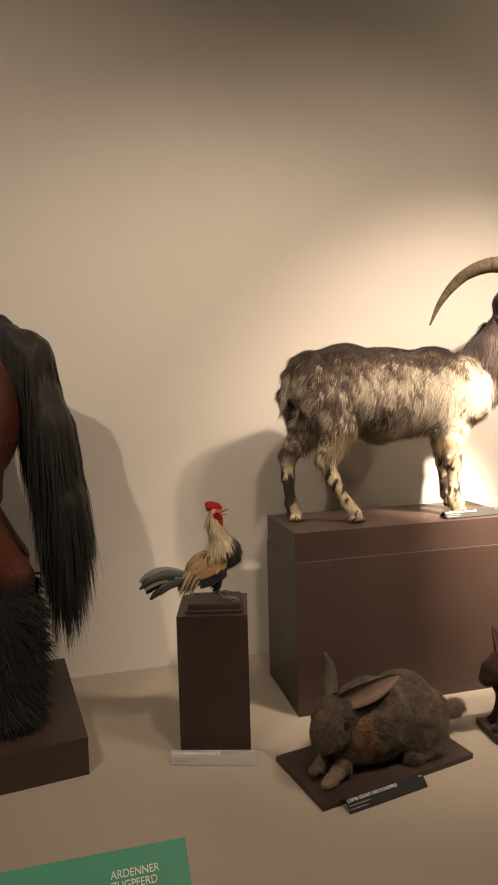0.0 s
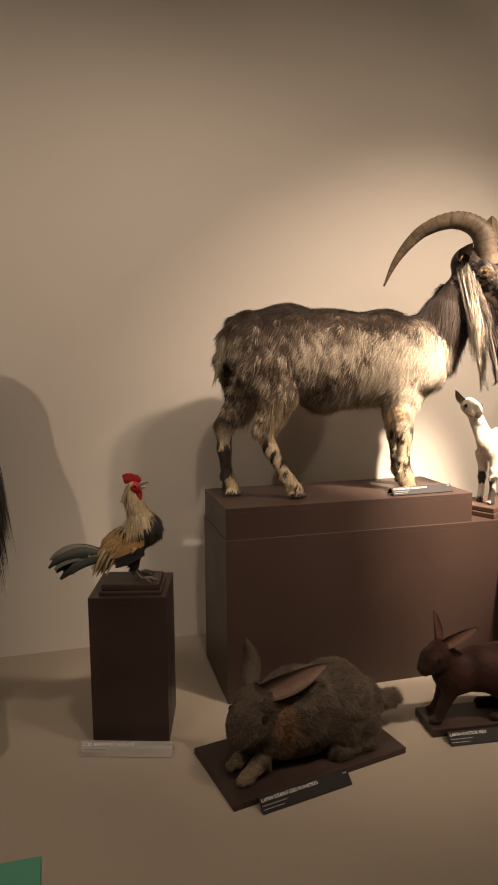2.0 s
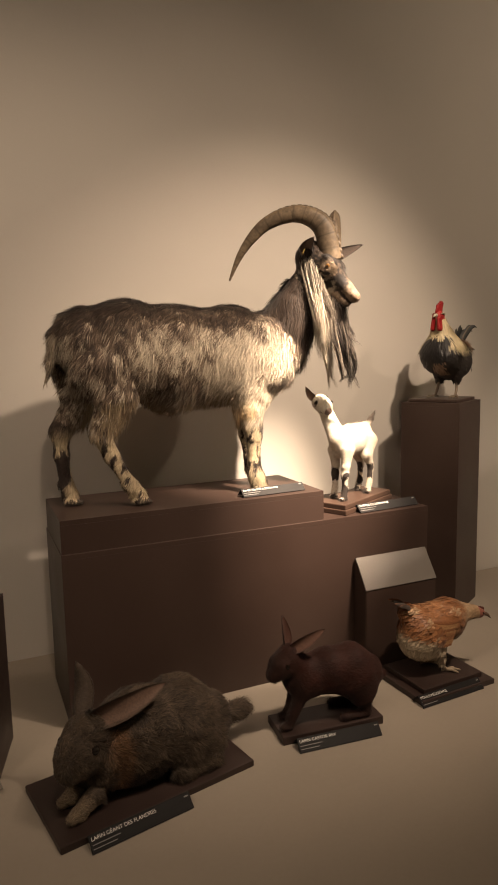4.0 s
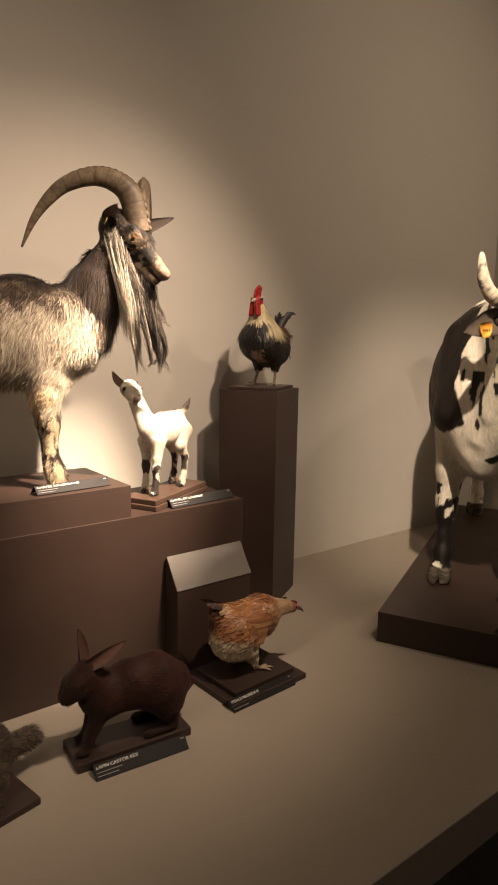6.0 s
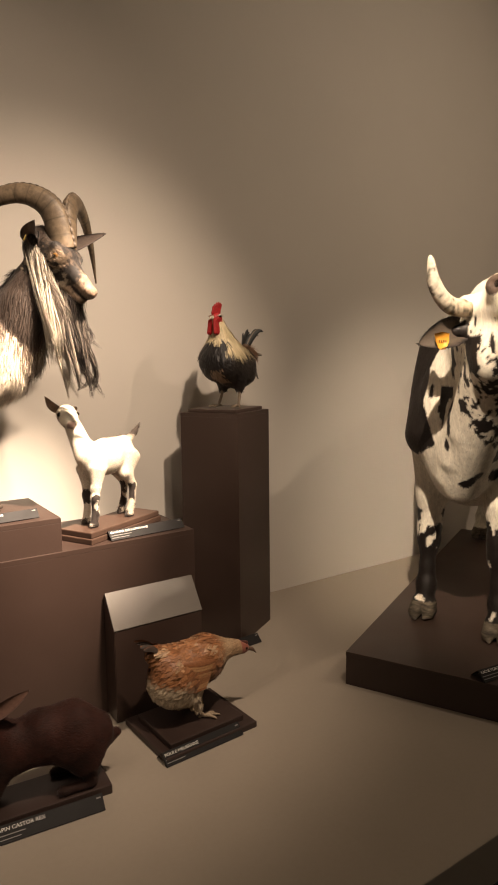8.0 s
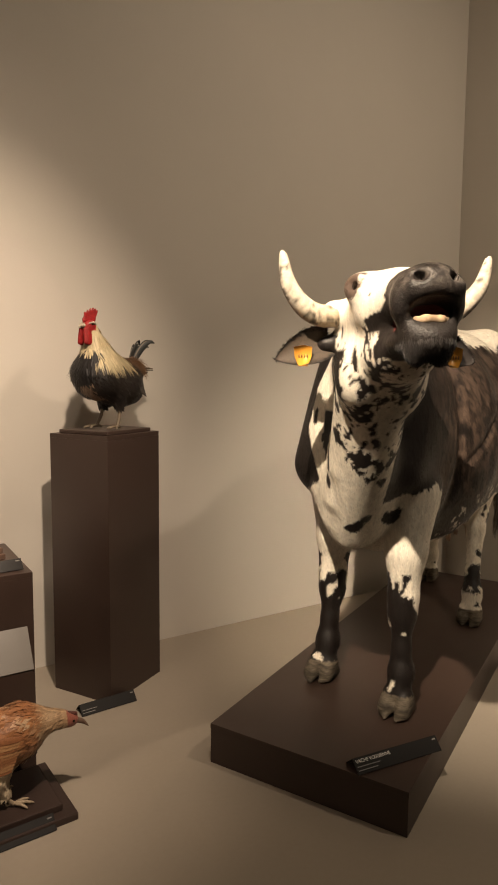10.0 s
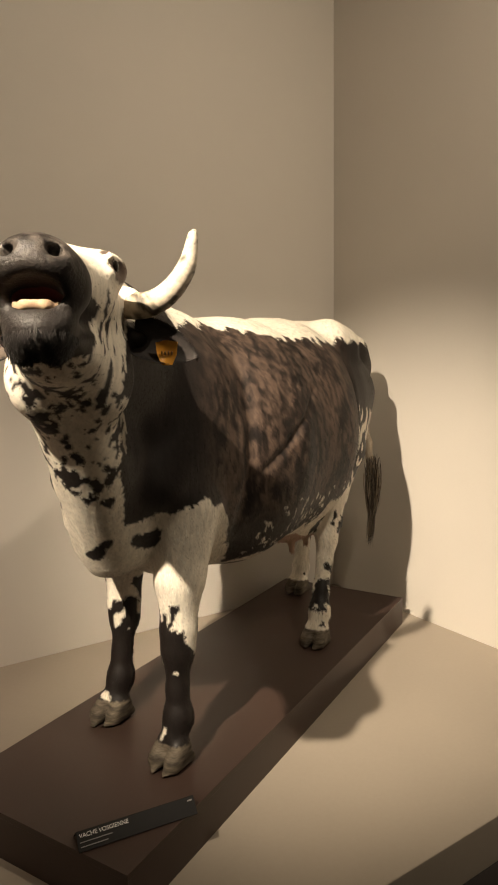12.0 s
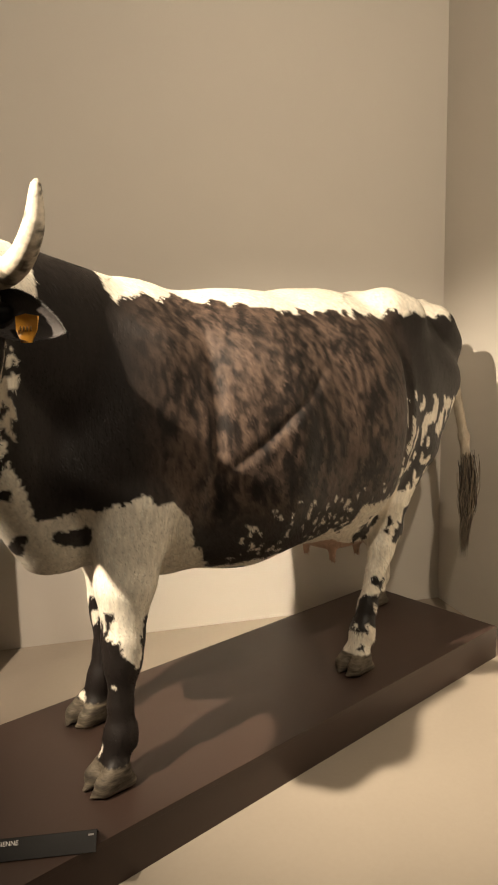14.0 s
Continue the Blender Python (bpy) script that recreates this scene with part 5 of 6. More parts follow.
def crowing_rooster():
    o = Mount()
    f = Frame(0.0045)
    f.seg(V(-0.045, 0, 0.115), V(0.045, 0, 0.180), (0.050, 0.055), (0.052, 0.058), 0.03)
    f.seg(V(-0.04, 0, 0.12), V(-0.10, 0, 0.085), (0.040, 0.045), (0.022, 0.026), 0.03)
    f.seg(V(0.035, 0, 0.20), V(0.000, 0, 0.305), (0.042, 0.044), (0.021, 0.023), 0.03)
    f.ball(V(0.012, 0, 0.328), (0.024, 0.019, 0.021), 0.012)
    for s in (1, -1):
        f.seg(V(0.015, 0.030 * s, 0.12), V(0.012, 0.032 * s, 0.06), 0.028, 0.011, 0.02)
    v, t = f.skin()

    def paint(p):
        x, y, z = p.T
        n = fbm(p, 30, 5)
        c = lerp(V(0.014, 0.013, 0.013), V(0.03, 0.025, 0.02), n)
        hack = (z > 0.185 + 0.9 * np.maximum(x - 0.02, 0) + 0.03 * (n - 0.5) - 0.5 * np.maximum(-x, 0) * 0) & (x < 0.062)
        c = np.where(hack[:, None], lerp(V(0.34, 0.26, 0.15), V(0.50, 0.41, 0.25), n), c)
        wing = (z < 0.185) & (x < 0.035) & (z > 0.12 + 0.5 * x)
        c = np.where(wing[:, None], lerp(V(0.36, 0.20, 0.08), V(0.40, 0.28, 0.13), n), c)
        saddle = (x < -0.035) & (z < 0.13)
        c = np.where(saddle[:, None], V(0.42, 0.33, 0.19), c)
        c = np.where(((z > 0.305) & (x > 0.008))[:, None], RED, c)
        return c
    o.add(v, t, 5, paint(v))
    comb = lambda p, n: np.where((p[:, 2] > 0.17)[:, None], V(0.12, 0, -1), V(-0.8, 0, -0.75))
    o.hair(v, t, 4200, comb, lambda p: np.where(p[:, 2] > 0.18, 0.045, 0.030), lambda p: np.where(p[:, 2] > 0.18, 0.005, 0.009), paint, 0.10, 0.2, 5, lambda p: (~((p[:, 2] > 0.30) & (p[:, 0] > 0.0))).astype(float), 6, 0.12, 0.9)
    comb_of(o, 0, (V(-0.018, 0, 0.348), V(0.032, 0, 0.350)), V(1, 0, 0), 6, 0.021, RED)
    g = Frame(0.003)
    for s in (1, -1):
        g.seg(V(0.026, 0.010 * s, 0.315), V(0.026, 0.012 * s, 0.285), (0.005, 0.012), (0.006, 0.013), 0.008)
        g.ball(V(0.016, 0.017 * s, 0.324), (0.017, 0.006, 0.015), 0.006)
    o.piece("wattles", "red face skin and wattles")
    wv, wt = g.skin()
    o.add(wv, wt, 4, lerp(RED * 0.7, RED, vnoise(wv, 200, 4)))
    o.piece("beak")
    o.tube([V(0.030, 0, 0.335), V(0.050, 0, 0.342), V(0.062, 0, 0.340)], [0.008, 0.005, 0.001], V(0.30, 0.26, 0.20), 2, 10, 12)
    o.tube([V(0.030, 0, 0.325), V(0.046, 0, 0.324), V(0.056, 0, 0.324)], [0.006, 0.004, 0.001], V(0.40, 0.34, 0.25), 2, 10, 12)
    for s in (1, -1):
        o.piece("eye")
        o.bead(V(0.017, 0.022 * s, 0.331), 0.0042, V(0.02, 0.01, 0.005), 3)
    rng = random.Random(7)
    o.piece("tail")
    for i in range(40):
        y, ln = rng.uniform(-1, 1), rng.uniform(0.10, 0.20)
        up_ = rng.uniform(-0.15, 0.45)
        p = V(-0.09, y * 0.018, 0.085)
        pts = [p + V(-ln * s, y * 0.035 * s, ln * (up_ * s - (0.35 + 0.3 * up_) * s * s * s)) for s in np.linspace(0, 1, 10)]
        g2 = rng.random()
        o.quill(pts, rng.uniform(0.024, 0.036), V(0.05, -1.0 + 0.5 * y, 0.7), V(0.010, 0.012 + 0.004 * g2, 0.010) if g2 < 0.88 else V(0.14, 0.14, 0.11))
    o.piece("saddle_plumage", "drooping cream feathers")
    for i in range(60):
        s0 = rng.choice((1, -1))
        a = rng.uniform(0.1, 1.0)
        p = V(-0.03 - 0.06 * rng.random(), s0 * 0.038 * a, 0.155 - 0.05 * (1 - a) * rng.random() - 0.03 * a)
        pts = [p + V(-0.055 * s, s0 * 0.012 * math.sin(3 * s), -(0.085 + 0.02 * a) * s ** 1.3) for s in np.linspace(0, 1, 7)]
        o.quill(pts, 0.007, V(-0.5, s0, 0.6), lerp(V(0.36, 0.26, 0.13), V(0.54, 0.45, 0.28), np.full(1, rng.random()))[0])
    for s in (1, -1):
        o.piece("wing")
        for i in range(8):
            pts = [V(0.045 - 0.10 * q, s * (0.052 + 0.008 * math.sin(3 * q)), 0.150 - 0.007 * i - 0.045 * q) for q in np.linspace(0, 1, 7)]
            o.quill(pts, 0.016, V(0, s, 0.2), V(0.36, 0.22, 0.09) if i < 3 else V(0.018, 0.017, 0.017))
    bird_feet(o, [(V(0.012, 0.030, 0.075), V(0.02, 0.034, 0), 0.2), (V(0.012, -0.030, 0.075), V(0.035, -0.034, 0), -0.2)], V(0.14, 0.12, 0.10), 0.005)
    return o.build("rooster", pose(0.445, 2.385, 0.573, 0, 0, -10), "slender mounted crowing rooster, cream and black, drooping dark tail", "rooster")


def hen():
    o = Mount()
    f = Frame(0.005)
    f.seg(V(-0.055, 0, 0.185), V(0.055, 0, 0.205), (0.092, 0.090), (0.080, 0.080), 0.03)
    f.ball(V(-0.055, 0, 0.135), (0.095, 0.085, 0.075), 0.04)
    f.seg(V(-0.08, 0, 0.22), V(-0.125, 0, 0.265), (0.055, 0.055), (0.03, 0.03), 0.03)
    f.seg(V(0.07, 0, 0.225), V(0.18, -0.015, 0.222), (0.055, 0.055), (0.027, 0.028), 0.03)
    f.ball(V(0.205, -0.018, 0.212), (0.028, 0.021, 0.022), 0.015)
    f.seg(V(-0.01, -0.04, 0.10), V(0.01, -0.042, 0.055), 0.032, 0.015, 0.02)
    f.seg(V(-0.02, 0.04, 0.10), V(-0.02, 0.042, 0.055), 0.032, 0.015, 0.02)
    v, t = f.skin()

    def paint(p):
        x, y, z = p.T
        n = fbm(p, 34, 5)
        c = lerp(V(0.26, 0.095, 0.035), V(0.42, 0.20, 0.085), n * 1.2 - 0.1)
        c = lerp(c, V(0.56, 0.42, 0.27), sstep(n, 0.60, 0.70) * 0.6)
        c = lerp(c, V(0.55, 0.45, 0.32), sstep(0.155 - z - 0.25 * x + 0.04 * (n - 0.5), -0.01, 0.02))
        c = lerp(c, V(0.42, 0.29, 0.17), sstep(x, 0.10, 0.13) * 0.8)
        c = np.where((x > 0.195)[:, None], V(0.30, 0.10, 0.07), c)
        return c
    o.add(v, t, 5, paint(v))
    comb = lambda p, n: np.where((p[:, 2] < 0.13)[:, None], V(-0.3, 0, -1), V(-1, 0, -0.25))
    o.hair(v, t, 4800, comb, lambda p: np.where(p[:, 0] > 0.1, 0.022, 0.030), lambda p: np.where(p[:, 0] > 0.1, 0.006, 0.013), paint, 0.12, 0.2, 5, lambda p: (p[:, 0] < 0.19).astype(float), 6, 0.15, 0.9)
    o.piece("beak")
    o.tube([V(0.222, -0.020, 0.210), V(0.245, -0.023, 0.200), V(0.262, -0.025, 0.182)], [0.010, 0.007, 0.001], V(0.16, 0.10, 0.07), 2, 10, 12)
    comb_of(o, 0, (V(0.200, -0.018, 0.232), V(0.225, -0.02, 0.226)), V(1, 0, 0), 4, 0.005, V(0.12, 0.040, 0.030))
    for s in (1, -1):
        o.piece("eye")
        o.bead(V(0.214, -0.018 + 0.0195 * s, 0.216), 0.0042, V(0.02, 0.01, 0.005), 3)
    rng = random.Random(3)
    o.piece("tail")
    for i in range(18):
        y, ln = rng.uniform(-1, 1), rng.uniform(0.045, 0.075)
        pts = [V(-0.12, y * 0.02, 0.265) + V(-ln * 0.6 * s - 0.4 * ln * s * s, y * 0.03 * s, ln * (1.2 * s - 0.6 * s * s)) for s in np.linspace(0, 1, 7)]
        o.quill(pts, 0.018, V(1, y * 2, 0.6), V(0.05, 0.035, 0.028) if rng.random() < 0.7 else V(0.18, 0.07, 0.03))
    for s in (1, -1):
        o.piece("wing")
        for i in range(11):
            pts = [V(0.065 - 0.145 * q - 0.004 * i, s * (0.080 + 0.014 * math.sin(3 * q) - 0.015 * q), 0.225 - 0.009 * i + 0.012 * q) for q in np.linspace(0, 1, 7)]
            o.quill(pts, 0.020, V(0, s, 0.35), lerp(V(0.26, 0.10, 0.04), V(0.44, 0.24, 0.11), np.full(1, rng.random()))[0])
    bird_feet(o, [(V(0.01, -0.042, 0.07), V(0.035, -0.045, 0), -0.25), (V(-0.02, 0.042, 0.07), V(-0.01, 0.045, 0), 0.1)], V(0.42, 0.33, 0.23), 0.0065)
    return o.build("hen", pose(2.215, 2.205, 0.046, 0, 0, -4), "plump mounted chestnut hen with cream belly and lowered head", "hen")


def giant_rabbit():
    o = Mount()
    f = Frame(0.0065)
    f.chain([(V(0.14, 0.01, 0.125), (0.085, 0.105)), (V(0.02, 0, 0.140), (0.115, 0.128)), (V(-0.13, 0, 0.135), (0.118, 0.125)), (V(-0.22, 0, 0.105), (0.09, 0.09))], 0.04)
    for s in (1, -1):
        f.seg(V(-0.13, 0.075 * s, 0.10), V(-0.20, 0.075 * s, 0.07), (0.060, 0.085), (0.05, 0.065), 0.03)
        f.seg(V(-0.08, 0.105 * s, 0.025), V(-0.20, 0.10 * s, 0.025), 0.027, 0.026, 0.02)
    a = math.radians(30)
    hd, rt = unit(V(math.cos(a), math.sin(a), -0.62)), V(math.sin(a), -math.cos(a), 0)
    up = np.cross(rt, hd)
    p0 = V(0.185, 0.025, 0.205)
    H = lambda x, y, z: p0 + hd * x + rt * y + up * z
    f.seg(V(0.12, 0.005, 0.16), p0, (0.07, 0.07), (0.055, 0.055), 0.03)
    f.seg(H(0, 0, 0), H(0.06, 0, 0), (0.066, 0.066), (0.058, 0.060), 0.02, rt)
    f.seg(H(0.06, 0, -0.004), H(0.105, 0, -0.008), (0.048, 0.048), (0.033, 0.032), 0.025, rt)
    for s in (1, -1):
        f.ball(H(0.065, 0.030 * s, -0.020), 0.032, 0.02)
        f.ball(H(0.035, 0.068 * s, 0.012), 0.013, 0.008, cut=True)
        f.seg(V(0.19, 0.03 + 0.045 * s, 0.045), V(0.240, 0.045 + 0.040 * s, 0.020), (0.024, 0.026), (0.020, 0.017), 0.02)
        f.seg(V(0.240, 0.045 + 0.040 * s, 0.017), V(0.268, 0.052 + 0.042 * s, 0.014), (0.022, 0.016), (0.017, 0.011), 0.01)
    ears = ([H(-0.03, 0.022, 0.045), V(0.166, -0.038, 0.325), V(0.172, -0.060, 0.400)], [H(-0.035, -0.025, 0.040), V(0.070, 0.088, 0.296), V(-0.045, 0.100, 0.330)])
    f.seg(V(-0.27, 0, 0.075), V(-0.385, 0.01, 0.095), 0.030, 0.020, 0.02)
    v, t = f.skin()

    def paint(p):
        x, y, z = p.T
        n, m = fbm(p, 26, 3), vnoise(p, 110, 6)
        c = lerp(V(0.030, 0.021, 0.016), V(0.145, 0.104, 0.070), n * 0.9 + m * 0.6 - 0.2)
        c = lerp(c, V(0.22, 0.115, 0.055), sstep(0.035 - np.abs(x - 0.115), -0.01, 0.03) * (z < 0.22) * 0.8)
        c = lerp(c, V(0.26, 0.195, 0.13), sstep(0.060 - z, -0.01, 0.02) * (x > 0.2))
        c = np.where(((x < -0.32) & (z < 0.08))[:, None], V(0.50, 0.44, 0.36), c)
        return c
    o.add(v, t, 0, paint(v))
    o.hair(v, t, 95000, lambda p, n: np.tile(V(-1, 0, -0.45), (len(p), 1)) + 0.9 * np.stack([vnoise(p, 34, 51) - 0.5, vnoise(p, 34, 52) - 0.5, vnoise(p, 34, 53) - 0.5], 1) * 3, lambda p: np.where((p[:, 2] > 0.272) & (np.abs(p[:, 0] - 0.1) < 0.12), 0.005, np.where(p[:, 0] > 0.18, 0.013, 0.018 + 0.026 * vnoise(p, 34, 8))), 0.0018, paint, 0.42, 0.15, 0, None, 4, 0.35, vary=0.6)
    for s in (1, -1):
        o.piece("eye")
        o.bead(H(0.035, 0.060 * s, 0.012), 0.0135, V(0.012, 0.008, 0.006), 3)
        o.piece("ear", "tall furry ear with a pinkish hollow")
        o.ear(ears[0] if s > 0 else ears[1], V(-0.5, -0.75, 0.1) if s > 0 else V(0.25, 0.9, 0.35), 0.062 if s > 0 else 0.070, 0.30, V(0.075, 0.054, 0.039), V(0.16, 0.100, 0.074), 0, 0.005, 0.5, 1600, 0.009)
    o.piece("nose")
    o.bead(H(0.132, 0, -0.006), (0.008, 0.009, 0.006), V(0.10, 0.06, 0.05), 4)
    return o.build("giant_rabbit", pose(0.965, 2.095, 0.024, 0, 0, 191.5), "large grey-brown mounted rabbit lying on a dark board", "rabbit")


def rex_rabbit():
    o = Mount()
    f = Frame(0.0055)
    f.chain([(V(0.085, 0, 0.160), (0.052, 0.062)), (V(0.0, 0, 0.175), (0.066, 0.075)), (V(-0.09, 0, 0.165), (0.074, 0.088)), (V(-0.155, 0, 0.135), (0.064, 0.075))], 0.03)
    a = math.radians(14)
    hd, rt = unit(V(math.cos(a), math.sin(a), -0.55)), V(math.sin(a), -math.cos(a), 0)
    up = np.cross(rt, hd)
    p0 = V(0.145, 0.005, 0.245)
    H = lambda x, y, z: p0 + hd * x + rt * y + up * z
    f.seg(V(0.085, 0, 0.170), p0 - hd * 0.01, 0.062, 0.042, 0.03)
    f.seg(V(0.080, 0, 0.145), V(0.115, 0, 0.165), 0.052, 0.044, 0.03)
    f.seg(H(0, 0, 0), H(0.035, 0, 0), (0.043, 0.047), (0.039, 0.044), 0.015, rt)
    f.seg(H(0.035, 0, -0.002), H(0.075, 0, -0.006), (0.035, 0.037), (0.025, 0.026), 0.02, rt)
    for s in (1, -1):
        f.ball(H(0.03, 0.046 * s, 0.010), 0.009, 0.006, cut=True)
        f.seg(V(0.10, 0.030 * s, 0.14), V(0.130 + 0.012 * s, 0.034 * s, 0.055), (0.024, 0.030), (0.015, 0.016), 0.02)
        f.seg(V(0.130 + 0.012 * s, 0.034 * s, 0.055), V(0.150 + 0.012 * s, 0.036 * s, 0.014), (0.015, 0.016), (0.015, 0.012), 0.01)
        f.seg(V(0.150 + 0.012 * s, 0.036 * s, 0.013), V(0.172 + 0.012 * s, 0.038 * s, 0.011), (0.015, 0.012), (0.012, 0.009), 0.008)
        f.seg(V(-0.10, 0.052 * s, 0.14), V(-0.125, 0.054 * s, 0.085), (0.036, 0.062), (0.030, 0.05), 0.03)
        f.seg(V(-0.13, 0.052 * s, 0.06), V(-0.135, 0.052 * s, 0.02), (0.020, 0.026), (0.016, 0.018), 0.02)
        f.seg(V(-0.135, 0.052 * s, 0.014), V(-0.045, 0.054 * s, 0.013), (0.016, 0.013), (0.014, 0.011), 0.01)
    ears = ([H(-0.02, 0.018, 0.034), V(0.143, -0.030, 0.330), V(0.146, -0.040, 0.385)], [H(-0.025, -0.018, 0.030), V(0.085, 0.045, 0.318), V(0.030, 0.062, 0.358)])
    f.seg(V(-0.21, 0, 0.11), V(-0.232, 0, 0.12), 0.020, 0.014, 0.02)
    v, t = f.skin()

    def paint(p):
        x, y, z = p.T
        n, m = fbm(p, 22, 3), vnoise(p, 120, 6)
        c = lerp(V(0.020, 0.0065, 0.0045), V(0.075, 0.020, 0.012), n * 0.9 + m * 0.3 - 0.1)
        c = lerp(c, V(0.035, 0.016, 0.011), sstep((p - p0) @ hd, -0.02, 0.06) * 0.6)
        c = lerp(c, V(0.035, 0.017, 0.012), sstep(0.075 - z, 0, 0.05) * 0.7)
        return c
    o.add(v, t, 0, paint(v))
    o.hair(v, t, 110000, lambda p, n: np.tile(V(-1, 0, -0.4), (len(p), 1)), lambda p: 0.011 + 0.006 * vnoise(p, 60, 9), 0.0011, paint, 0.26, 0.1, 0, None, 4, 0.22, vary=0.35)
    for s in (1, -1):
        o.piece("eye")
        o.bead(H(0.03, 0.040 * s, 0.010), 0.0092, V(0.012, 0.007, 0.005), 3)
        o.piece("ear", "velvety brown pricked ear")
        o.ear(ears[0] if s > 0 else ears[1], V(-0.5, 0.9, 0.1) if s > 0 else V(0.30, 0.85, 0.42), 0.042, 0.30, V(0.060, 0.022, 0.014), V(0.075, 0.032, 0.022) if s > 0 else V(0.15, 0.080, 0.058), 0, 0.004, 0.5, 900, 0.004)
    return o.build("rex_rabbit", pose(1.65, 2.115, 0.032, 0, 0, 175), "red-brown velvety mounted rabbit standing on a narrow board", "rabbit")


def horse():
    o = Mount()
    f = Frame(0.02)
    f.chain([(V(0.62, 0, 1.08), (0.26, 0.36)), (V(0.15, 0, 1.05), (0.34, 0.38)), (V(-0.35, 0, 1.10), (0.34, 0.36)), (V(-0.70, 0, 1.17), (0.30, 0.34))], 0.08)
    for s in (1, -1):
        f.seg(V(-0.66, 0.15 * s, 1.20), V(-0.72, 0.17 * s, 0.86), (0.16, 0.28), (0.13, 0.20), 0.06)
        f.chain([(V(-0.72, 0.17 * s, 0.80), (0.11, 0.16)), (V(-0.92, 0.17 * s, 0.55), (0.07, 0.09)), (V(-0.93, 0.17 * s, 0.28), (0.06, 0.065)), (V(-0.90, 0.17 * s, 0.08), 0.08), (V(-0.88, 0.17 * s, 0.05), 0.09)], 0.03)
        f.chain([(V(0.62, 0.15 * s, 0.85), (0.11, 0.17)), (V(0.62, 0.15 * s, 0.50), (0.07, 0.08)), (V(0.62, 0.15 * s, 0.25), 0.06), (V(0.66, 0.15 * s, 0.06), 0.085)], 0.03)
    f.seg(V(0.70, 0, 1.25), V(1.02, 0, 1.78), (0.16, 0.30), (0.10, 0.17), 0.08)
    f.seg(V(1.04, 0, 1.82), V(1.36, 0, 1.58), (0.11, 0.14), (0.07, 0.08), 0.05)
    f.seg(V(-0.94, 0, 1.40), V(-1.03, 0, 1.28), 0.07, 0.05, 0.05)
    v, t = f.skin()

    def paint(p):
        c = lerp(V(0.070, 0.020, 0.011), V(0.105, 0.030, 0.015), fbm(p, 5, 3))
        return lerp(c, V(0.016, 0.014, 0.013), sstep(0.56 - p[:, 2], -0.06, 0.06))
    o.add(v, t, np.where(v[t].mean(1)[:, 2] < 0.07, 2, 1), paint(v))
    o.hair(v, t, 40000, lambda p, n: np.tile(V(-0.5, 0, -0.8), (len(p), 1)), lambda p: np.where(p[:, 2] < 0.5, 0.12, 0.014), lambda p: np.where(p[:, 2] < 0.5, 0.007, 0.004), paint, 0.25, 0.4, 0, lambda p: np.where((p[:, 2] < 0.5) & (p[:, 2] > 0.10), 6.0, 1.0), 4, 0.35)
    blk = lambda p: lerp(V(0.006, 0.005, 0.005), V(0.020, 0.016, 0.013), vnoise(p, 70, 3))
    o.piece("tail", "long black tail hair")
    # the long tail: strands that fall from the dock
    g = Frame(0.012)
    g.chain([(V(-0.93, 0, 1.47), (0.07, 0.06)), (V(-1.05, 0.0, 1.37), (0.10, 0.075)), (V(-1.10, 0.02, 1.10), (0.14, 0.085)), (V(-1.135, 0.03, 0.80), (0.155, 0.085)), (V(-1.12, 0.03, 0.56), (0.10, 0.05))], 0.05)
    tv, tt = g.skin()
    ridge = vnoise(tv * V(1, 1, 0.12), 45, 9)
    tv = tv + normals(tv, tt) * ((ridge - 0.5) * 0.022)[:, None]
    o.add(tv, tt, 0, blk(tv))
    o.hair(tv, tt, 9000, lambda p, n: np.tile(V(-0.04, 0, -1), (len(p), 1)), lambda p: 0.16 + 0.16 * vnoise(p, 20, 4), 0.005, blk, 0.07, 0.2, 0, None, 9, 0.04, free=True)
    return o.build("draught_horse", pose(-1.24, 2.52, 0.142, 0, 0, 188), "heavy chestnut mounted draught horse with long black tail", "horse")


goat()
kid()
tall_rooster()
crowing_rooster()
hen()
giant_rabbit()
rex_rabbit()
horse()


# ---- exhibit labels ----
def row(a, b):
    """The pose of a label whose foot runs from a to b on the ground plan, facing the visitors."""
    return (a[0] + b[0]) / 2, (a[1] + b[1]) / 2, math.degrees(math.atan2(b[1] - a[1], b[0] - a[0])), math.hypot(b[0] - a[0], b[1] - a[1])


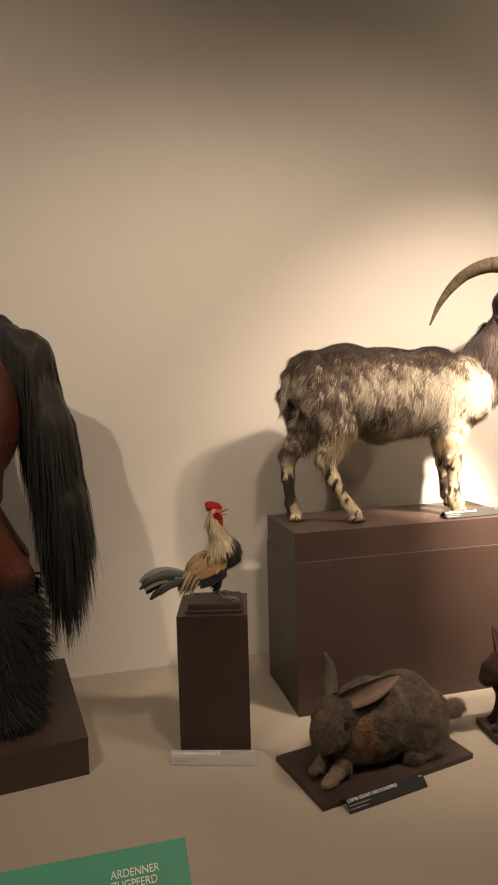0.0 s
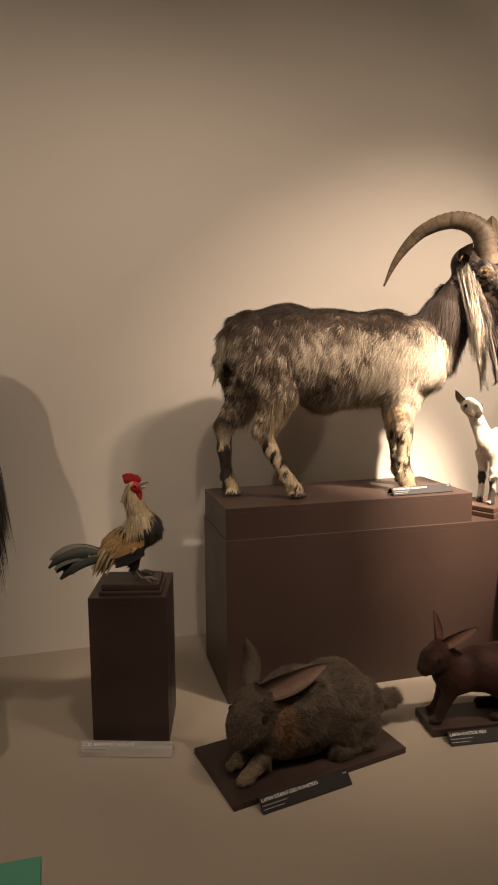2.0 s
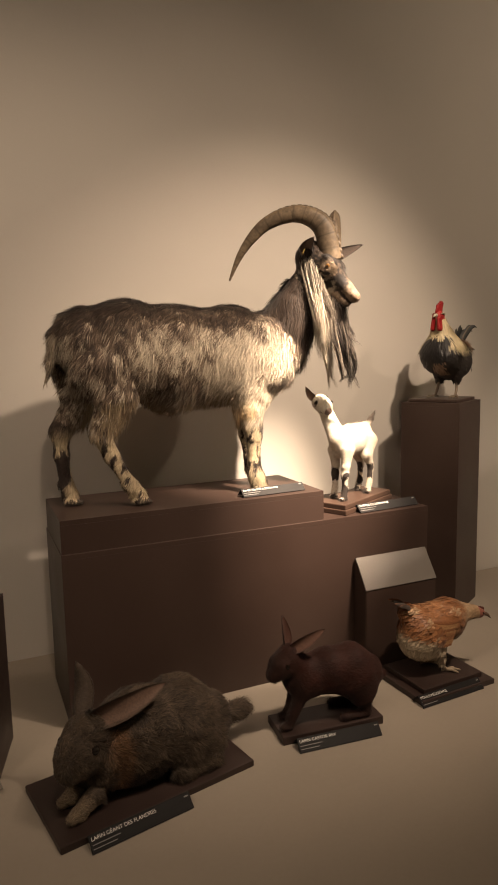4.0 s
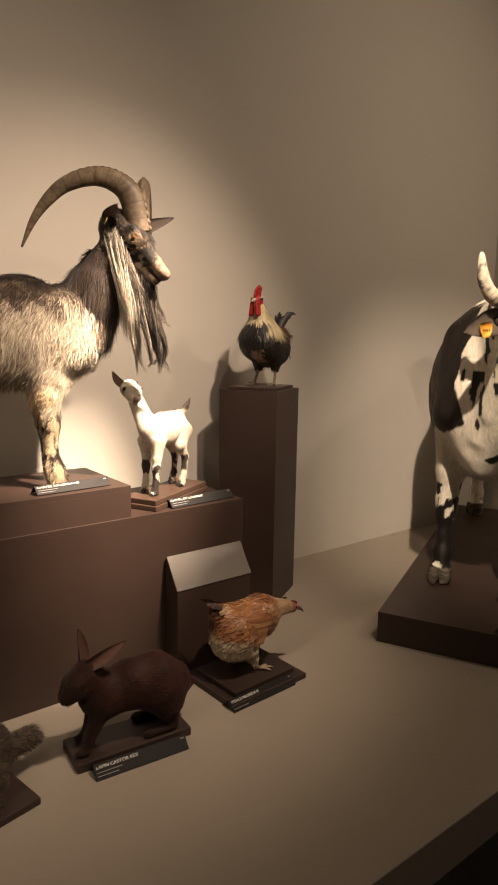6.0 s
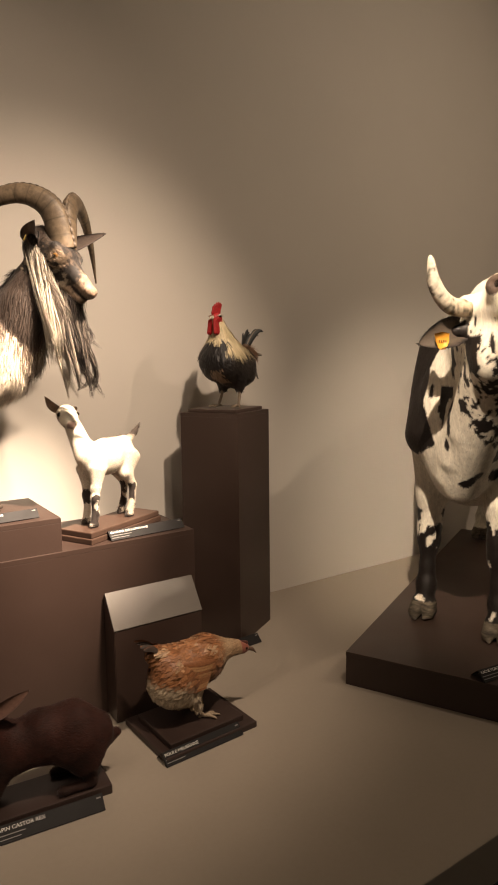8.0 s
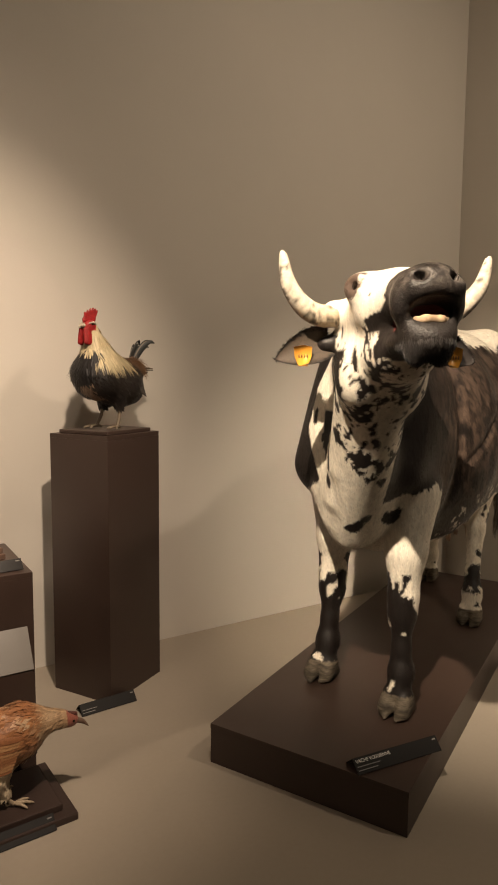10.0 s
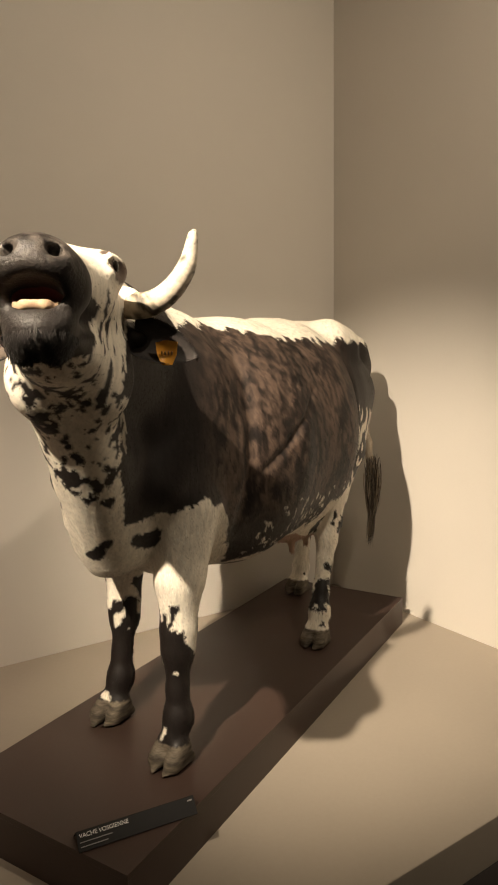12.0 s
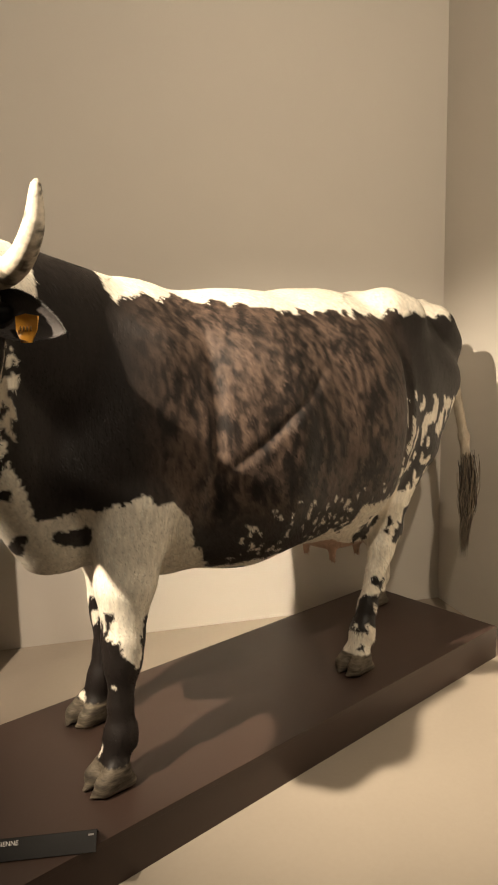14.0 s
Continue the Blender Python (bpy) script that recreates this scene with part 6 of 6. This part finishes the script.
def put_label(a, b, z, text, text_w, label, h=0.048, lean=46, clear=False):
    x, y, turn, w = row(a, b)
    return label_holder(pose(x, y, z, 0, 0, turn), (w, h, lean), text, h * 0.30, label, w * text_w, clear)


put_label((0.24, 2.275), (0.54, 2.185), 0, "COQ ARDENNAIS ARGENTÉ", 0.56, "clear acrylic label holder before the short pedestal", 0.05, 30, True)
put_label((0.76, 1.835), (1.07, 1.895), 0, "LAPIN GÉANT DES FLANDRES", 0.62, "black label with white title before the giant rabbit")
put_label((1.48, 1.99), (1.79, 1.96), 0, "LAPIN CASTOR REX", 0.44, "black label with white title before the brown rabbit")
put_label((2.03, 2.035), (2.34, 2.05), 0, "POULE MEUSIENNE", 0.42, "black label with white title before the hen")
put_label((1.515, 2.51), (1.80, 2.525), 0.775, "CHÈVRE DE LORRAINE", 0.56, "black label with white title before the goat's hooves", 0.04)
put_label((2.05, 2.49), (2.37, 2.51), 0.653, "CHÈVRE DE LORRAINE", 0.50, "black label with white title before the kid", 0.045)
put_label((3.115, 1.625), (3.43, 1.585), 0.14, "VACHE VOSGIENNE", 0.40, "black label with white title on the cow's platform")
put_label((2.60, 2.625), (2.83, 2.635), 0, "", 0.5, "black label seen edge-on before the tall pedestal")


def horse_panel():
    ob = thing("lectern", pose(-0.20, 1.28, 0), "green printed reading panel on a brown block at the podium edge", "lectern")
    part("block", box(-0.36, -0.02, 0, 0.34, 0.09, 0.21, 0.004), BROWN, ob)
    face = part("sloping_panel", box(-0.375, -0.16, -0.008, 0.375, 0.16, 0.008, 0.002), GREEN, ob, "green printed face with white titles")
    face.matrix_basis = pose(0, -0.01, 0.262, 27)
    lettering("ARDENNER\nZUGPFERD", 0.024, WHITE, face, pose(0.205, 0.100, 0.0085), width=0.105)
    for i, (x, y, w) in enumerate(((-0.03, 0.086, 0.15), (-0.03, 0.062, 0.12), (-0.34, -0.02, 0.66), (-0.34, -0.05, 0.60), (-0.34, -0.08, 0.63))):
        bar = part("title_bar" if i < 2 else "small_print", box(0, 0, 0, w, 0.016 if i < 2 else 0.008, 0.0006), WHITE, face)
        bar.matrix_basis = pose(x, y, 0.0085)


horse_panel()
